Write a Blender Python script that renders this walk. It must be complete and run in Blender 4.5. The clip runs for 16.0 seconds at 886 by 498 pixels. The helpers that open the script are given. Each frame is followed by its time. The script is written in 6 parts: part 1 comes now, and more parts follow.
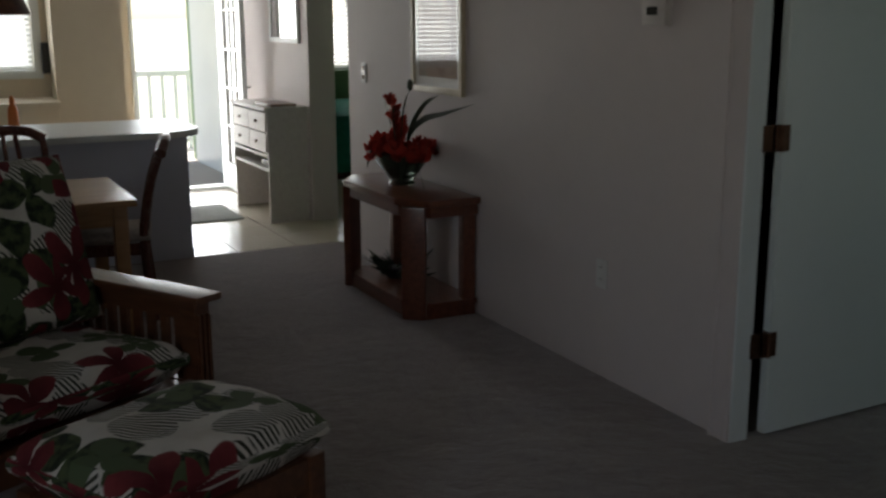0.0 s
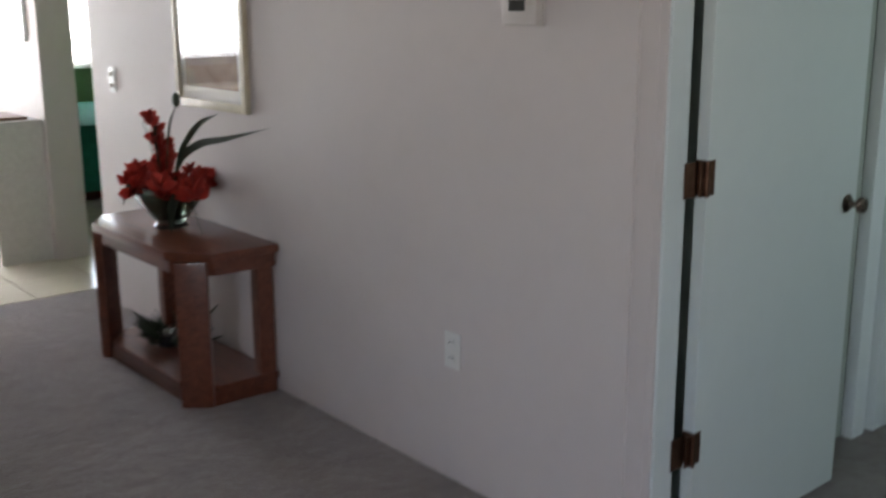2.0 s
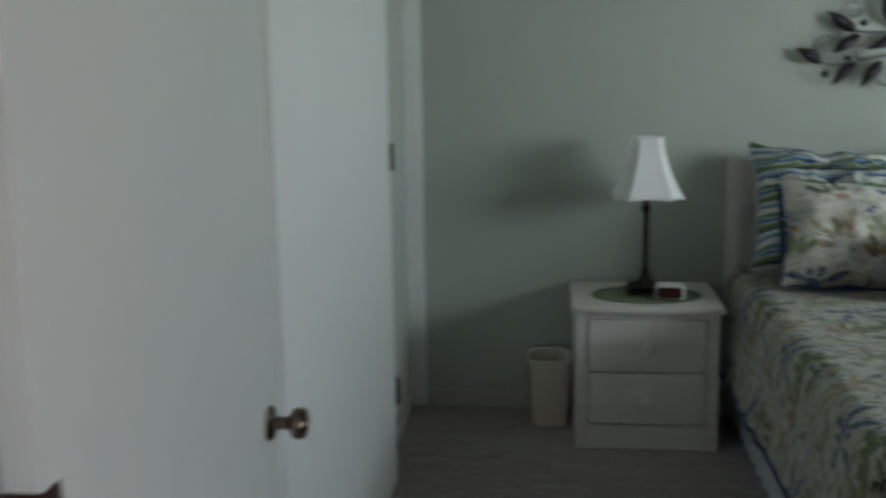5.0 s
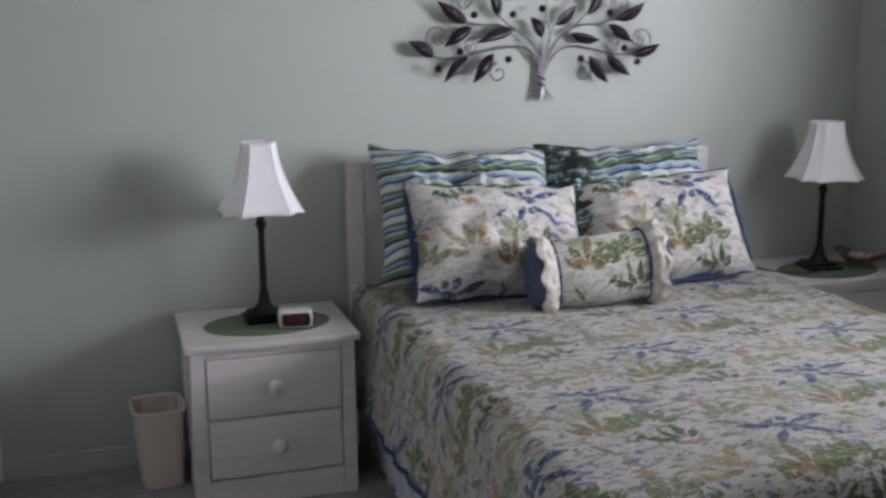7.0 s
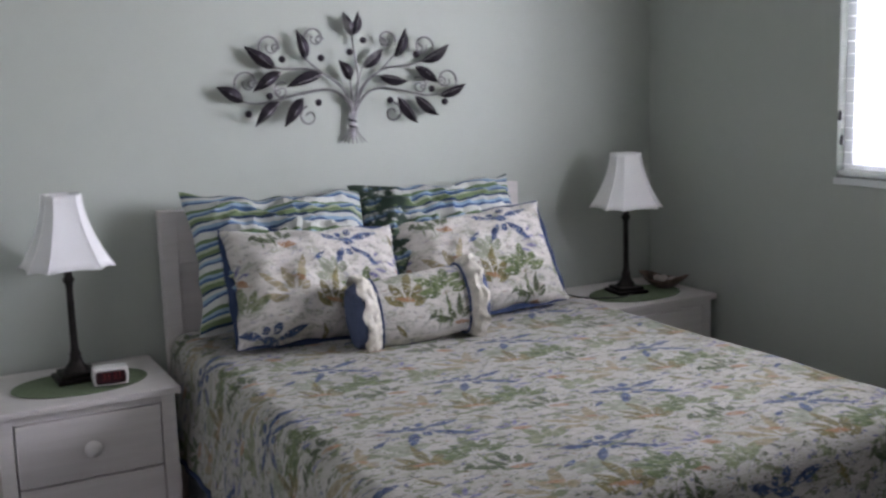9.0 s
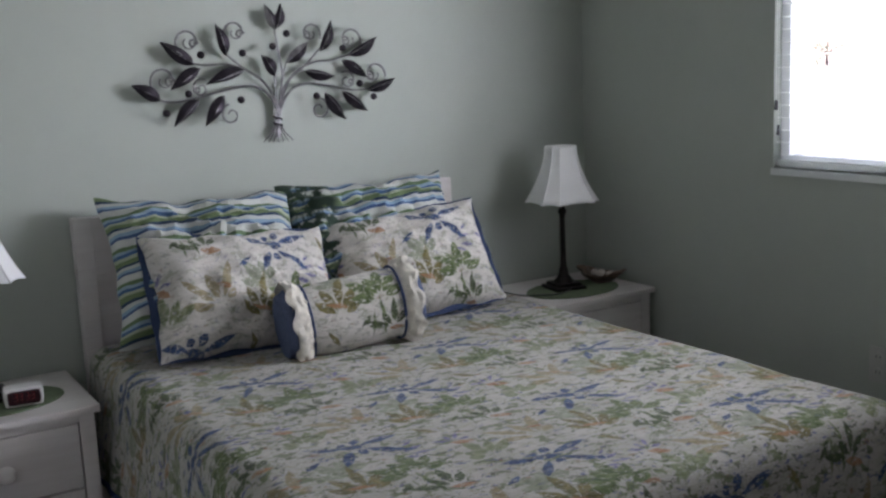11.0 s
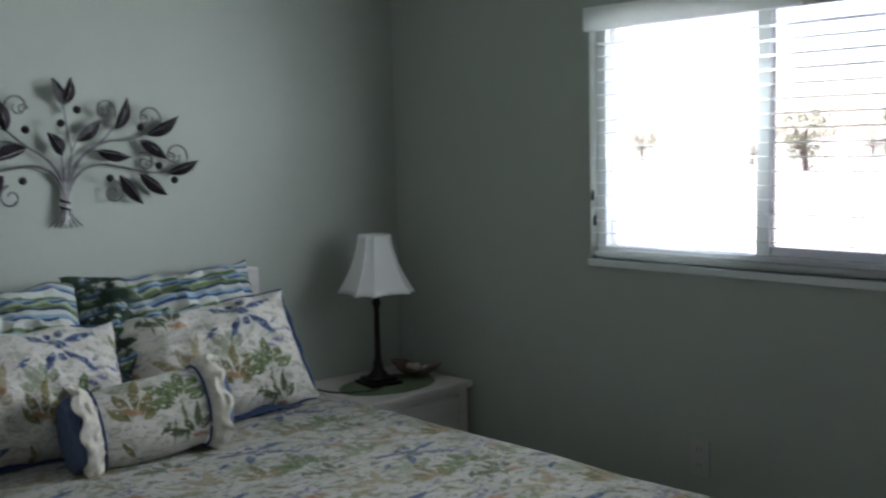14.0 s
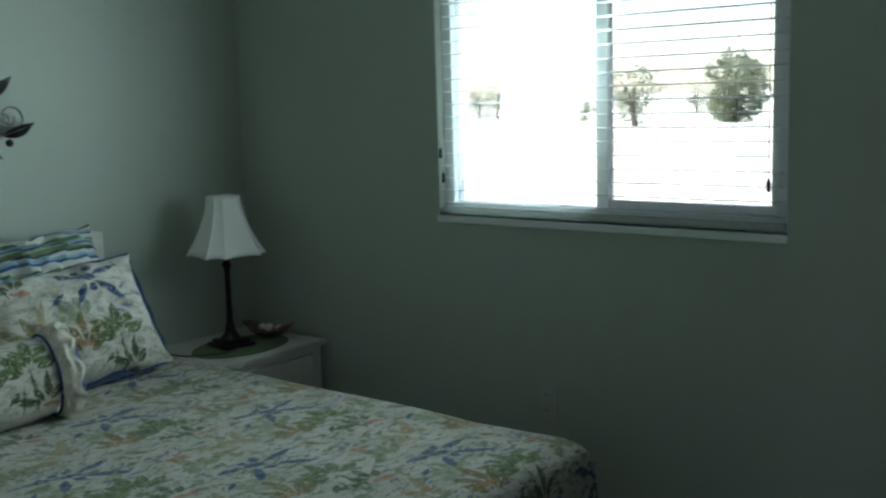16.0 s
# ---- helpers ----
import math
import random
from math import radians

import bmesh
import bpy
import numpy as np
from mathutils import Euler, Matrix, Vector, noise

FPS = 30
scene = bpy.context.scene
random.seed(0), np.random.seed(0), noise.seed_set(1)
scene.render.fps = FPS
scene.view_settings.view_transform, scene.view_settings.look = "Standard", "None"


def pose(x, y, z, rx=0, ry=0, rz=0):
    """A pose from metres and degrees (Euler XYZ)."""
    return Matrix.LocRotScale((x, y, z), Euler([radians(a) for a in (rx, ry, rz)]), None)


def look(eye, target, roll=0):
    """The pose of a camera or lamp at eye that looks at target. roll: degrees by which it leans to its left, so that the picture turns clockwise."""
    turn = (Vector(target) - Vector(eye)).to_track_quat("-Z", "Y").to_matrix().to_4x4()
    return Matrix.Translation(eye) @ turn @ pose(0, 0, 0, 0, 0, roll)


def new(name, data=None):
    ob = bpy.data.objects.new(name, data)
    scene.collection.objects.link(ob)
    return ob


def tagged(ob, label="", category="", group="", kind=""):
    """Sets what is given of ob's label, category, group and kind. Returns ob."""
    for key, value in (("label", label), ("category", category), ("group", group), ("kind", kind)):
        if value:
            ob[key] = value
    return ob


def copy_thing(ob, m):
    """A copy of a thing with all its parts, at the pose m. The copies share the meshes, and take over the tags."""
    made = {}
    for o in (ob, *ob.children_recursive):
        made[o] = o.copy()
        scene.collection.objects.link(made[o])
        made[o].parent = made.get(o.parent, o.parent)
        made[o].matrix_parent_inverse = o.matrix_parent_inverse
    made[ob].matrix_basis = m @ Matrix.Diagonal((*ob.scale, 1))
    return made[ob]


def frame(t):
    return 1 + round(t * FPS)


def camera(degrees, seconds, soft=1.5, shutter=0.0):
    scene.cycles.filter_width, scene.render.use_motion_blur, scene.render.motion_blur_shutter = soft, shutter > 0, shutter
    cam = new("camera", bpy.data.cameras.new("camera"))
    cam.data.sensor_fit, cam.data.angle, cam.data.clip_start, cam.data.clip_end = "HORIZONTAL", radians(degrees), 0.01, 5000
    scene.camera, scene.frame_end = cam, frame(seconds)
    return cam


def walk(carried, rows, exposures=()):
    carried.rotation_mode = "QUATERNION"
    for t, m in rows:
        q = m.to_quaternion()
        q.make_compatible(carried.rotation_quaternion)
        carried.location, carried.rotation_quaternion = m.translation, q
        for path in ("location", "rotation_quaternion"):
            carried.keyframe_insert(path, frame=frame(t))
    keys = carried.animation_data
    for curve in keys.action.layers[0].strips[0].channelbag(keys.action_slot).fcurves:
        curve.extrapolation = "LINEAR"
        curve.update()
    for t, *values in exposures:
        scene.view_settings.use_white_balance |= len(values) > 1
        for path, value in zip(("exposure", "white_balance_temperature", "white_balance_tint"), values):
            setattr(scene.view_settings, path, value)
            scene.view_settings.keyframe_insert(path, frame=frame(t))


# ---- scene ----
cam = camera(46.0, 16.0, soft=2.5, shutter=0.6)
# seconds, x, y, z, yaw, pitch, roll
ROWS = [
    (0.0, -0.360, -0.183, 1.481, -26.68, -12.50, -0.25),
    (0.5, -0.352, 0.046, 1.483, -26.30, -13.74, 0.50),
    (1.0, -0.171, 0.301, 1.497, -27.19, -14.75, 0.71),
    (1.5, -0.053, 0.624, 1.456, -32.15, -13.95, -0.17),
    (2.0, 0.094, 0.883, 1.511, -39.65, -13.30, -0.31),
    (2.5, 0.328, 1.126, 1.493, -41.71, -11.58, 1.91),
    (3.0, 0.494, 1.424, 1.494, -51.66, -11.61, 1.87),
    (3.5, 0.652, 1.656, 1.487, -60.89, -12.13, -0.49),
    (4.0, 0.943, 1.809, 1.504, -65.73, -10.75, -0.66),
    (4.5, 1.243, 1.932, 1.477, -74.36, -11.45, 0.68),
    (5.0, 1.500, 2.038, 1.464, -83.76, -10.44, -0.95),
    (5.2, 1.598, 2.043, 1.450, -87.21, -11.13, -0.89),
    (7.5, 2.091, 2.159, 1.487, -110.82, -10.48, -0.67),
    (8.0, 2.059, 2.155, 1.487, -113.50, -9.67, -0.86),
    (8.5, 2.055, 2.148, 1.483, -115.48, -9.10, -1.67),
    (9.0, 2.057, 2.146, 1.475, -117.55, -9.24, -1.84),
    (9.5, 2.031, 2.116, 1.484, -119.31, -9.24, -2.06),
    (12.0, 2.287, 2.013, 1.495, -123.15, -10.52, -1.92),
    (12.5, 2.311, 1.948, 1.483, -125.43, -8.87, -1.03),
    (13.0, 2.361, 2.006, 1.486, -127.22, -6.42, -1.55),
    (13.5, 2.372, 1.983, 1.494, -129.19, -5.56, -1.14),
    (14.0, 2.388, 2.001, 1.487, -132.63, -5.66, -1.26),
    (14.5, 2.349, 1.982, 1.483, -134.68, -6.15, -0.77),
    (15.0, 2.380, 2.029, 1.487, -137.82, -6.36, -0.92),
    (15.5, 2.355, 2.020, 1.487, -138.95, -7.83, -1.29),
    (16.0, 2.380, 2.060, 1.491, -141.32, -8.14, -1.65),
]
# seconds, stops, kelvin, tint
LIGHTING = [
    (0.0, 1.25, 6900, 12), (0.5, 2.45, 6500, 6), (1.0, 2.95, 6300, 5), (1.5, 3.25, 6450, 9), (2.0, 3.15, 6550, 15), (2.5, 3.05, 6550, 15),
    (3.0, 3.05, 6550, 14), (3.5, 3.08, 6550, 12), (4.0, 3.08, 6650, 13), (4.5, 3.06, 6650, 15), (5.0, 3.35, 6850, 23), (7.3, 4.2, 6800, 46), (8.5, 4.18, 6800, 46),
    (9.5, 4.18, 6800, 46), (12.0, 3.6, 6800, 37), (13.0, 3.5, 6750, 34), (14.5, 3.28, 6550, 27), (15.3, 3.15, 6400, 16), (16.0, 3.05, 6320, 8),
]
walk(cam, [(t, pose(x, y, z, 90 + p, 0, w) @ pose(0, 0, 0, 0, 0, r)) for t, x, y, z, w, p, r in ROWS], LIGHTING)

# ---- world and sun ----
world = bpy.data.worlds.new("sky")
scene.world = world
world.use_nodes = True
wnt = world.node_tree
sky = wnt.nodes.new("ShaderNodeTexSky")
sky.sky_type = "NISHITA"
sky.sun_disc = False
sky.sun_elevation = radians(58)
sky.sun_rotation = radians(60)
sky.dust_density = 1.0
wnt.links.new(sky.outputs[0], wnt.nodes["Background"].inputs[0])
wnt.nodes["Background"].inputs[1].default_value = 0.15
sun_data = bpy.data.lights.new("sun", "SUN")
sun_data.energy, sun_data.angle, sun_data.color = 4.5, radians(0.6), (1.0, 0.95, 0.88)
sun = new("sun", sun_data)
SUN_DIR = Vector((math.sin(radians(60)) * math.cos(radians(58)), math.cos(radians(60)) * math.cos(radians(58)), math.sin(radians(58))))
sun.matrix_world = look(tuple(SUN_DIR * 30), (0, 0, 0))


def sky_light(name, at, towards, w, h, power, color=(0.92, 0.97, 1.0), spread=180):
    """Sky light entering through an opening."""
    d = bpy.data.lights.new(name, "AREA")
    d.shape, d.size, d.size_y, d.energy, d.color = "RECTANGLE", w, h, power, color
    d.spread = radians(spread)
    ob = new(name, d)
    ob.matrix_world = look(at, tuple(Vector(at) + Vector(towards)))
    return ob


sky_light("bedroom_window_sky", (4.075, -0.858, 1.49), (0.42, 1, 0.10), 1.14, 0.68, 2.25, (0.75, 0.97, 0.96), 135)
sky_light("patio_door_sky", (1.70, 9.15, 1.03), (0, -1, -0.001), 0.76, 2.0, 11.0)
sky_light("kitchen_window_sky", (-0.2, 9.025, 1.5), (0, -1, -0.001), 1.45, 0.85, 5.0)
sky_light("green_room_window_sky", (4.07, 11.02, 1.46), (0, -1, -0.001), 1.0, 1.05, 1.8)
# Added fill lamp, out of view, to brighten the living room wall and door.
sky_light("living_fill_lamp", (-2.74, -0.4, 1.5), (1, 0, -0.001), 1.7, 1.1, 4.5)


# ---- material helpers ----
def mat(name, color=(0.5, 0.5, 0.5), rough=0.6, metal=0.0, spec=0.5):
    m = bpy.data.materials.new(name)
    m.use_nodes = True
    b = m.node_tree.nodes["Principled BSDF"]
    b.inputs["Base Color"].default_value = (*color, 1)
    b.inputs["Roughness"].default_value = rough
    b.inputs["Metallic"].default_value = metal
    b.inputs["Specular IOR Level"].default_value = spec
    return m, m.node_tree, b


def plug(nt, value, socket):
    if isinstance(value, (int, float)):
        socket.default_value = value
    elif isinstance(value, tuple):
        socket.default_value = value if len(value) != 3 or socket.type == "VECTOR" else (*value, 1)
    else:
        nt.links.new(value, socket)


def mth(nt, op, a, b=None, c=None, clamp=False):
    n = nt.nodes.new("ShaderNodeMath")
    n.operation, n.use_clamp = op, clamp
    for i, v in enumerate((a, b, c)):
        if v is not None:
            plug(nt, v, n.inputs[i])
    return n.outputs[0]


def vmth(nt, op, a, b=None):
    n = nt.nodes.new("ShaderNodeVectorMath")
    n.operation = op
    plug(nt, a, n.inputs[0])
    if b is not None:
        plug(nt, b, n.inputs[1])
    return n.outputs["Value"] if op in ("LENGTH", "DOT_PRODUCT") else n.outputs["Vector"]


def coords(nt, kind="Object"):
    return nt.nodes.new("ShaderNodeTexCoord").outputs[kind]


def noisy(nt, vec, scale, detail=3.0, rough=0.5, distortion=0.0):
    n = nt.nodes.new("ShaderNodeTexNoise")
    plug(nt, vec, n.inputs["Vector"])
    n.inputs["Scale"].default_value, n.inputs["Detail"].default_value = scale, detail
    n.inputs["Roughness"].default_value, n.inputs["Distortion"].default_value = rough, distortion
    return n.outputs["Fac"]


def mixc(nt, fac, a, b, mode="MIX"):
    n = nt.nodes.new("ShaderNodeMix")
    n.data_type, n.blend_type = "RGBA", mode
    plug(nt, fac, n.inputs[0])
    plug(nt, a, n.inputs[6])
    plug(nt, b, n.inputs[7])
    return n.outputs[2]


def step(nt, value, low, high):
    n = nt.nodes.new("ShaderNodeMapRange")
    plug(nt, value, n.inputs[0])
    n.inputs[1].default_value, n.inputs[2].default_value = low, high
    return n.outputs[0]


def bump(nt, b, height, strength, distance=0.01):
    n = nt.nodes.new("ShaderNodeBump")
    n.inputs["Strength"].default_value, n.inputs["Distance"].default_value = strength, distance
    nt.links.new(height, n.inputs["Height"])
    nt.links.new(n.outputs[0], b.inputs["Normal"])


def stretch(nt, vec, scale):
    return vmth(nt, "MULTIPLY", vec, scale)


def paint(name, color, dirt=0.07, rough=0.55, grain=220.0, relief=0.12):
    """Rolled wall or door paint: faint clouds, fine roller grain."""
    m, nt, b = mat(name, color, rough)
    c = coords(nt)
    big = noisy(nt, c, 1.3, 4.0)
    small = noisy(nt, c, 14.0, 3.0)
    f = mth(nt, "MULTIPLY", mth(nt, "ADD", step(nt, big, 0.35, 0.7), mth(nt, "MULTIPLY", step(nt, small, 0.45, 0.8), 0.5)), 0.66)
    nt.links.new(mixc(nt, f, color, tuple(v * (1 - dirt) for v in color)), b.inputs["Base Color"])
    nt.links.new(mth(nt, "ADD", rough - 0.06, mth(nt, "MULTIPLY", big, 0.12)), b.inputs["Roughness"])
    bump(nt, b, noisy(nt, c, grain, 2.0), relief, 0.002)
    return m


def timber(name, dark, light, rough=0.35, along=(1.0, 14.0, 14.0), scale=3.0, coat=0.0):
    m, nt, b = mat(name, dark, rough)
    v = stretch(nt, coords(nt), along)
    grain = noisy(nt, v, scale, 6.0, 0.6, 0.6)
    fine = noisy(nt, v, scale * 9, 2.0, 0.6)
    f = mth(nt, "ADD", mth(nt, "MULTIPLY", step(nt, grain, 0.3, 0.72), 0.8), mth(nt, "MULTIPLY", fine, 0.2), clamp=True)
    rnd = nt.nodes.new("ShaderNodeObjectInfo").outputs["Random"]
    f = mth(nt, "ADD", f, mth(nt, "MULTIPLY", mth(nt, "SUBTRACT", rnd, 0.5), 0.2), clamp=True)
    nt.links.new(mixc(nt, f, dark, light), b.inputs["Base Color"])
    nt.links.new(mth(nt, "ADD", rough - 0.05, mth(nt, "MULTIPLY", fine, 0.14)), b.inputs["Roughness"])
    b.inputs["Coat Weight"].default_value = coat
    b.inputs["Coat Roughness"].default_value = 0.2
    bump(nt, b, grain, 0.15, 0.002)
    return m


def motif(nt, uv, scale, shift, lobes, sharp, size, keep, soft=0.06, base=0.25, squash=1.0, turn=6.283, bias=0.0, dy=0.0):
    """Scattered star or petal shapes: a mask, and the two parts of the local place."""
    v = vmth(nt, "ADD", uv, (shift, shift * 0.7 + dy, 0.0))
    vo = nt.nodes.new("ShaderNodeTexVoronoi")
    vo.voronoi_dimensions = "2D"
    nt.links.new(v, vo.inputs["Vector"])
    vo.inputs["Scale"].default_value = scale
    vo.inputs["Randomness"].default_value = 0.75
    loc = vmth(nt, "SUBTRACT", v, vo.outputs["Position"])
    s = nt.nodes.new("ShaderNodeSeparateXYZ")
    nt.links.new(loc, s.inputs[0])
    k = nt.nodes.new("ShaderNodeSeparateColor")
    nt.links.new(vo.outputs["Color"], k.inputs[0])
    ys = mth(nt, "MULTIPLY", s.outputs[1], squash)
    r = mth(nt, "MULTIPLY", mth(nt, "SQRT", mth(nt, "ADD", mth(nt, "MULTIPLY", s.outputs[0], s.outputs[0]), mth(nt, "MULTIPLY", ys, ys))), scale)
    th = mth(nt, "ADD", mth(nt, "ARCTAN2", ys, s.outputs[0]), mth(nt, "MULTIPLY", k.outputs[0], turn))
    lobe = mth(nt, "POWER", mth(nt, "ABSOLUTE", mth(nt, "COSINE", mth(nt, "MULTIPLY", th, lobes / 2))), sharp)
    lim = mth(nt, "MULTIPLY", mth(nt, "ADD", base, mth(nt, "MULTIPLY", lobe, 1 - base)), size)
    if bias:
        lim = mth(nt, "MULTIPLY", lim, mth(nt, "ADD", 1 - bias, mth(nt, "MULTIPLY", mth(nt, "COSINE", mth(nt, "MULTIPLY", th, 0.5)), bias * 1.2)))
    mask = mth(nt, "DIVIDE", mth(nt, "SUBTRACT", lim, r), soft, clamp=True)
    return mth(nt, "MULTIPLY", mask, mth(nt, "LESS_THAN", k.outputs[1], keep)), r, th, k.outputs[2]


def warped(nt, uv, amount, scale):
    n = nt.nodes.new("ShaderNodeTexNoise")
    nt.links.new(uv, n.inputs["Vector"])
    n.inputs["Scale"].default_value = scale
    off = vmth(nt, "SUBTRACT", n.outputs["Color"], (0.5, 0.5, 0.5))
    return vmth(nt, "ADD", uv, vmth(nt, "MULTIPLY", off, (amount, amount, 0.0)))


def weave(nt, b, uv, strength=0.25, scale=420.0):
    bump(nt, b, mth(nt, "ADD", noisy(nt, uv, scale, 2.0), mth(nt, "MULTIPLY", noisy(nt, uv, 30.0, 3.0), 1.2)), strength, 0.003)


# ---- materials ----
VIEW_DIM = 0.33         # tint of the bedroom window glass, added to dim the overbright view outside
M_SHELL = paint("shell_white_wall_paint", (0.66, 0.592, 0.572), 0.06, 0.6)
M_SAGE = paint("sage_green_wall_paint", (0.42, 0.457, 0.407), 0.07, 0.6)
M_CREAM = paint("cream_kitchen_paint", (0.72, 0.62, 0.48), 0.06, 0.6)
M_TRIM = paint("white_trim_paint", (0.74, 0.77, 0.76), 0.05, 0.35, 90.0, 0.05)
M_DOOR = paint("white_door_paint", (0.72, 0.76, 0.74), 0.06, 0.38, 120.0, 0.06)
M_CEIL = paint("ceiling_white_paint", (0.62, 0.62, 0.60), 0.04, 0.8, 90.0, 0.5)
M_WHITEWOOD = timber("white_washed_wood", (0.60, 0.56, 0.535), (0.72, 0.685, 0.66), 0.42, (12.0, 1.0, 12.0), 2.5)
M_BARBLUE = paint("pale_blue_grey_panel_paint", (0.55, 0.58, 0.66), 0.06, 0.5)
M_TEALWALL = paint("leaf_green_wall_paint", (0.20, 0.32, 0.16), 0.08, 0.6)
M_CHERRY = timber("cherry_stained_wood", (0.085, 0.022, 0.012), (0.20, 0.06, 0.028), 0.28, (12.0, 1.5, 12.0), 3.0, 0.35)
M_MAHOG = timber("dark_mahogany_wood", (0.06, 0.016, 0.012), (0.15, 0.045, 0.028), 0.25, (10.0, 10.0, 1.5), 3.0, 0.4)
M_OAK = timber("honey_oak_wood", (0.26, 0.13, 0.05), (0.44, 0.25, 0.11), 0.3, (1.5, 12.0, 12.0), 3.0, 0.3)
M_MISSION = timber("warm_brown_stained_wood", (0.065, 0.022, 0.010), (0.18, 0.068, 0.030), 0.3, (10.0, 1.5, 10.0), 3.0, 0.3)


def carpet_material():
    m, nt, b = mat("taupe_cut_pile_carpet", (0.2, 0.17, 0.15), 0.95, 0, 0.15)
    c = coords(nt)
    tread = noisy(nt, c, 2.2, 4.0, 0.6)
    tuft = noisy(nt, c, 160.0, 2.0, 0.7)
    patch = step(nt, noisy(nt, c, 11.0, 5.0, 0.7), 0.25, 0.75)
    f = mth(nt, "ADD", mth(nt, "MULTIPLY", step(nt, tread, 0.3, 0.75), 0.4), mth(nt, "ADD", mth(nt, "MULTIPLY", tuft, 0.4), mth(nt, "MULTIPLY", patch, 0.35)), clamp=True)
    nt.links.new(mixc(nt, f, (0.09, 0.074, 0.066), (0.30, 0.255, 0.235)), b.inputs["Base Color"])
    b.inputs["Sheen Weight"].default_value = 0.8
    b.inputs["Sheen Roughness"].default_value = 0.35
    b.inputs["Sheen Tint"].default_value = (0.97, 0.92, 0.93, 1)
    bump(nt, b, mth(nt, "ADD", tuft, mth(nt, "MULTIPLY", patch, 1.5)), 0.7, 0.012)
    return m


M_CARPET = carpet_material()


def tile_material():
    m, nt, b = mat("polished_cream_floor_tile", (0.72, 0.66, 0.55), 0.16)
    c = coords(nt)
    veil = noisy(nt, c, 4.0, 5.0, 0.6, 1.2)
    rnd = nt.nodes.new("ShaderNodeObjectInfo").outputs["Random"]
    f = mth(nt, "ADD", mth(nt, "MULTIPLY", veil, 0.7), mth(nt, "MULTIPLY", rnd, 0.3))
    nt.links.new(mixc(nt, f, (0.76, 0.70, 0.60), (0.60, 0.53, 0.42)), b.inputs["Base Color"])
    nt.links.new(mth(nt, "ADD", 0.10, mth(nt, "MULTIPLY", veil, 0.14)), b.inputs["Roughness"])
    return m


M_TILE = tile_material()
M_GROUT = paint("grey_tile_grout", (0.35, 0.32, 0.28), 0.15, 0.9)


def tropical(name, dim, sign, origin, dense=1.0):
    """Cream bed fabric with a half-drop repeat: blue palms, green plants, olive fans, small violet flowers.
    sign and origin turn the cloth's own place into across and down, from a palm's heart."""
    m, nt, b = mat(name, (0.7, 0.66, 0.58), 0.85, 0, 0.2)
    cloth_uv = coords(nt, "UV")
    uv = warped(nt, warped(nt, cloth_uv, 0.05, 9.0), 0.016, 55.0)
    stroke = stretch(nt, uv, (1.0, 1.7, 1.0))
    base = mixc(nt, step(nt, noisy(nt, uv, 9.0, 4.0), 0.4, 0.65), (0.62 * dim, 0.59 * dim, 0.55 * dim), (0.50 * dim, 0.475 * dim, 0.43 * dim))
    # small brush dashes between the motifs
    for shift, scale, lo, amount, colour in (((0.0, 0.0, 0.0), 22.0, 0.52, 0.55, (0.33, 0.33, 0.25)), ((5.0, 3.0, 0.0), 16.0, 0.545, 0.9, (0.13, 0.165, 0.08)), ((2.0, 8.0, 0.0), 34.0, 0.565, 0.9, (0.08, 0.095, 0.06)), ((7.0, 1.0, 0.0), 26.0, 0.59, 0.92, (0.10, 0.12, 0.23)), ((3.0, 6.0, 0.0), 24.0, 0.62, 0.9, (0.25, 0.13, 0.07))):
        base = mixc(nt, mth(nt, "MULTIPLY", step(nt, noisy(nt, vmth(nt, "ADD", stroke, shift), scale, 4.0, 0.7), lo, lo + 0.045), amount * dense), base, colour)
    # place within the repeat
    wide, tall = 0.317, 0.64
    s = nt.nodes.new("ShaderNodeSeparateXYZ")
    nt.links.new(vmth(nt, "ADD", stretch(nt, warped(nt, warped(nt, cloth_uv, 0.03, 6.0), 0.010, 60.0), (sign[0], sign[1], 1.0)), (origin[0], origin[1], 0.0)), s.inputs[0])
    col = mth(nt, "FLOOR", mth(nt, "ADD", mth(nt, "DIVIDE", s.outputs[0], wide), 0.5))
    odd = mth(nt, "FLOORED_MODULO", col, 2.0)
    c = nt.nodes.new("ShaderNodeCombineXYZ")
    nt.links.new(mth(nt, "SUBTRACT", s.outputs[0], mth(nt, "MULTIPLY", col, wide)), c.inputs[0])
    nt.links.new(mth(nt, "WRAP", mth(nt, "ADD", s.outputs[1], mth(nt, "MULTIPLY", odd, tall / 2)), tall * 0.56, -tall * 0.44), c.inputs[1])
    here = c.outputs[0]

    def leaf(x0, y0, x1, y1, w):
        """A pointed brush stroke from one end to the other."""
        d = Vector((x1 - x0, y1 - y0))
        n = d.normalized()
        t = mth(nt, "SUBTRACT", vmth(nt, "DOT_PRODUCT", here, (d.x / d.length_squared, d.y / d.length_squared, 0.0)), (x0 * d.x + y0 * d.y) / d.length_squared)
        off = mth(nt, "ABSOLUTE", mth(nt, "SUBTRACT", vmth(nt, "DOT_PRODUCT", here, (-n.y, n.x, 0.0)), -x0 * n.y + y0 * n.x))
        belly = mth(nt, "MULTIPLY", t, mth(nt, "SUBTRACT", 1.0, t))
        return mth(nt, "DIVIDE", mth(nt, "SUBTRACT", mth(nt, "MULTIPLY", belly, 4 * w), off), 0.0035, clamp=True)

    def fan(x, y, r, w, *angles):
        """Strokes spreading from a heart; angles clockwise from straight up."""
        return [(x + 0.15 * r * math.sin(radians(g)), y - 0.15 * r * math.cos(radians(g)), x + r * k * math.sin(radians(g)), y - r * k * math.cos(radians(g)), w) for g, k in angles]

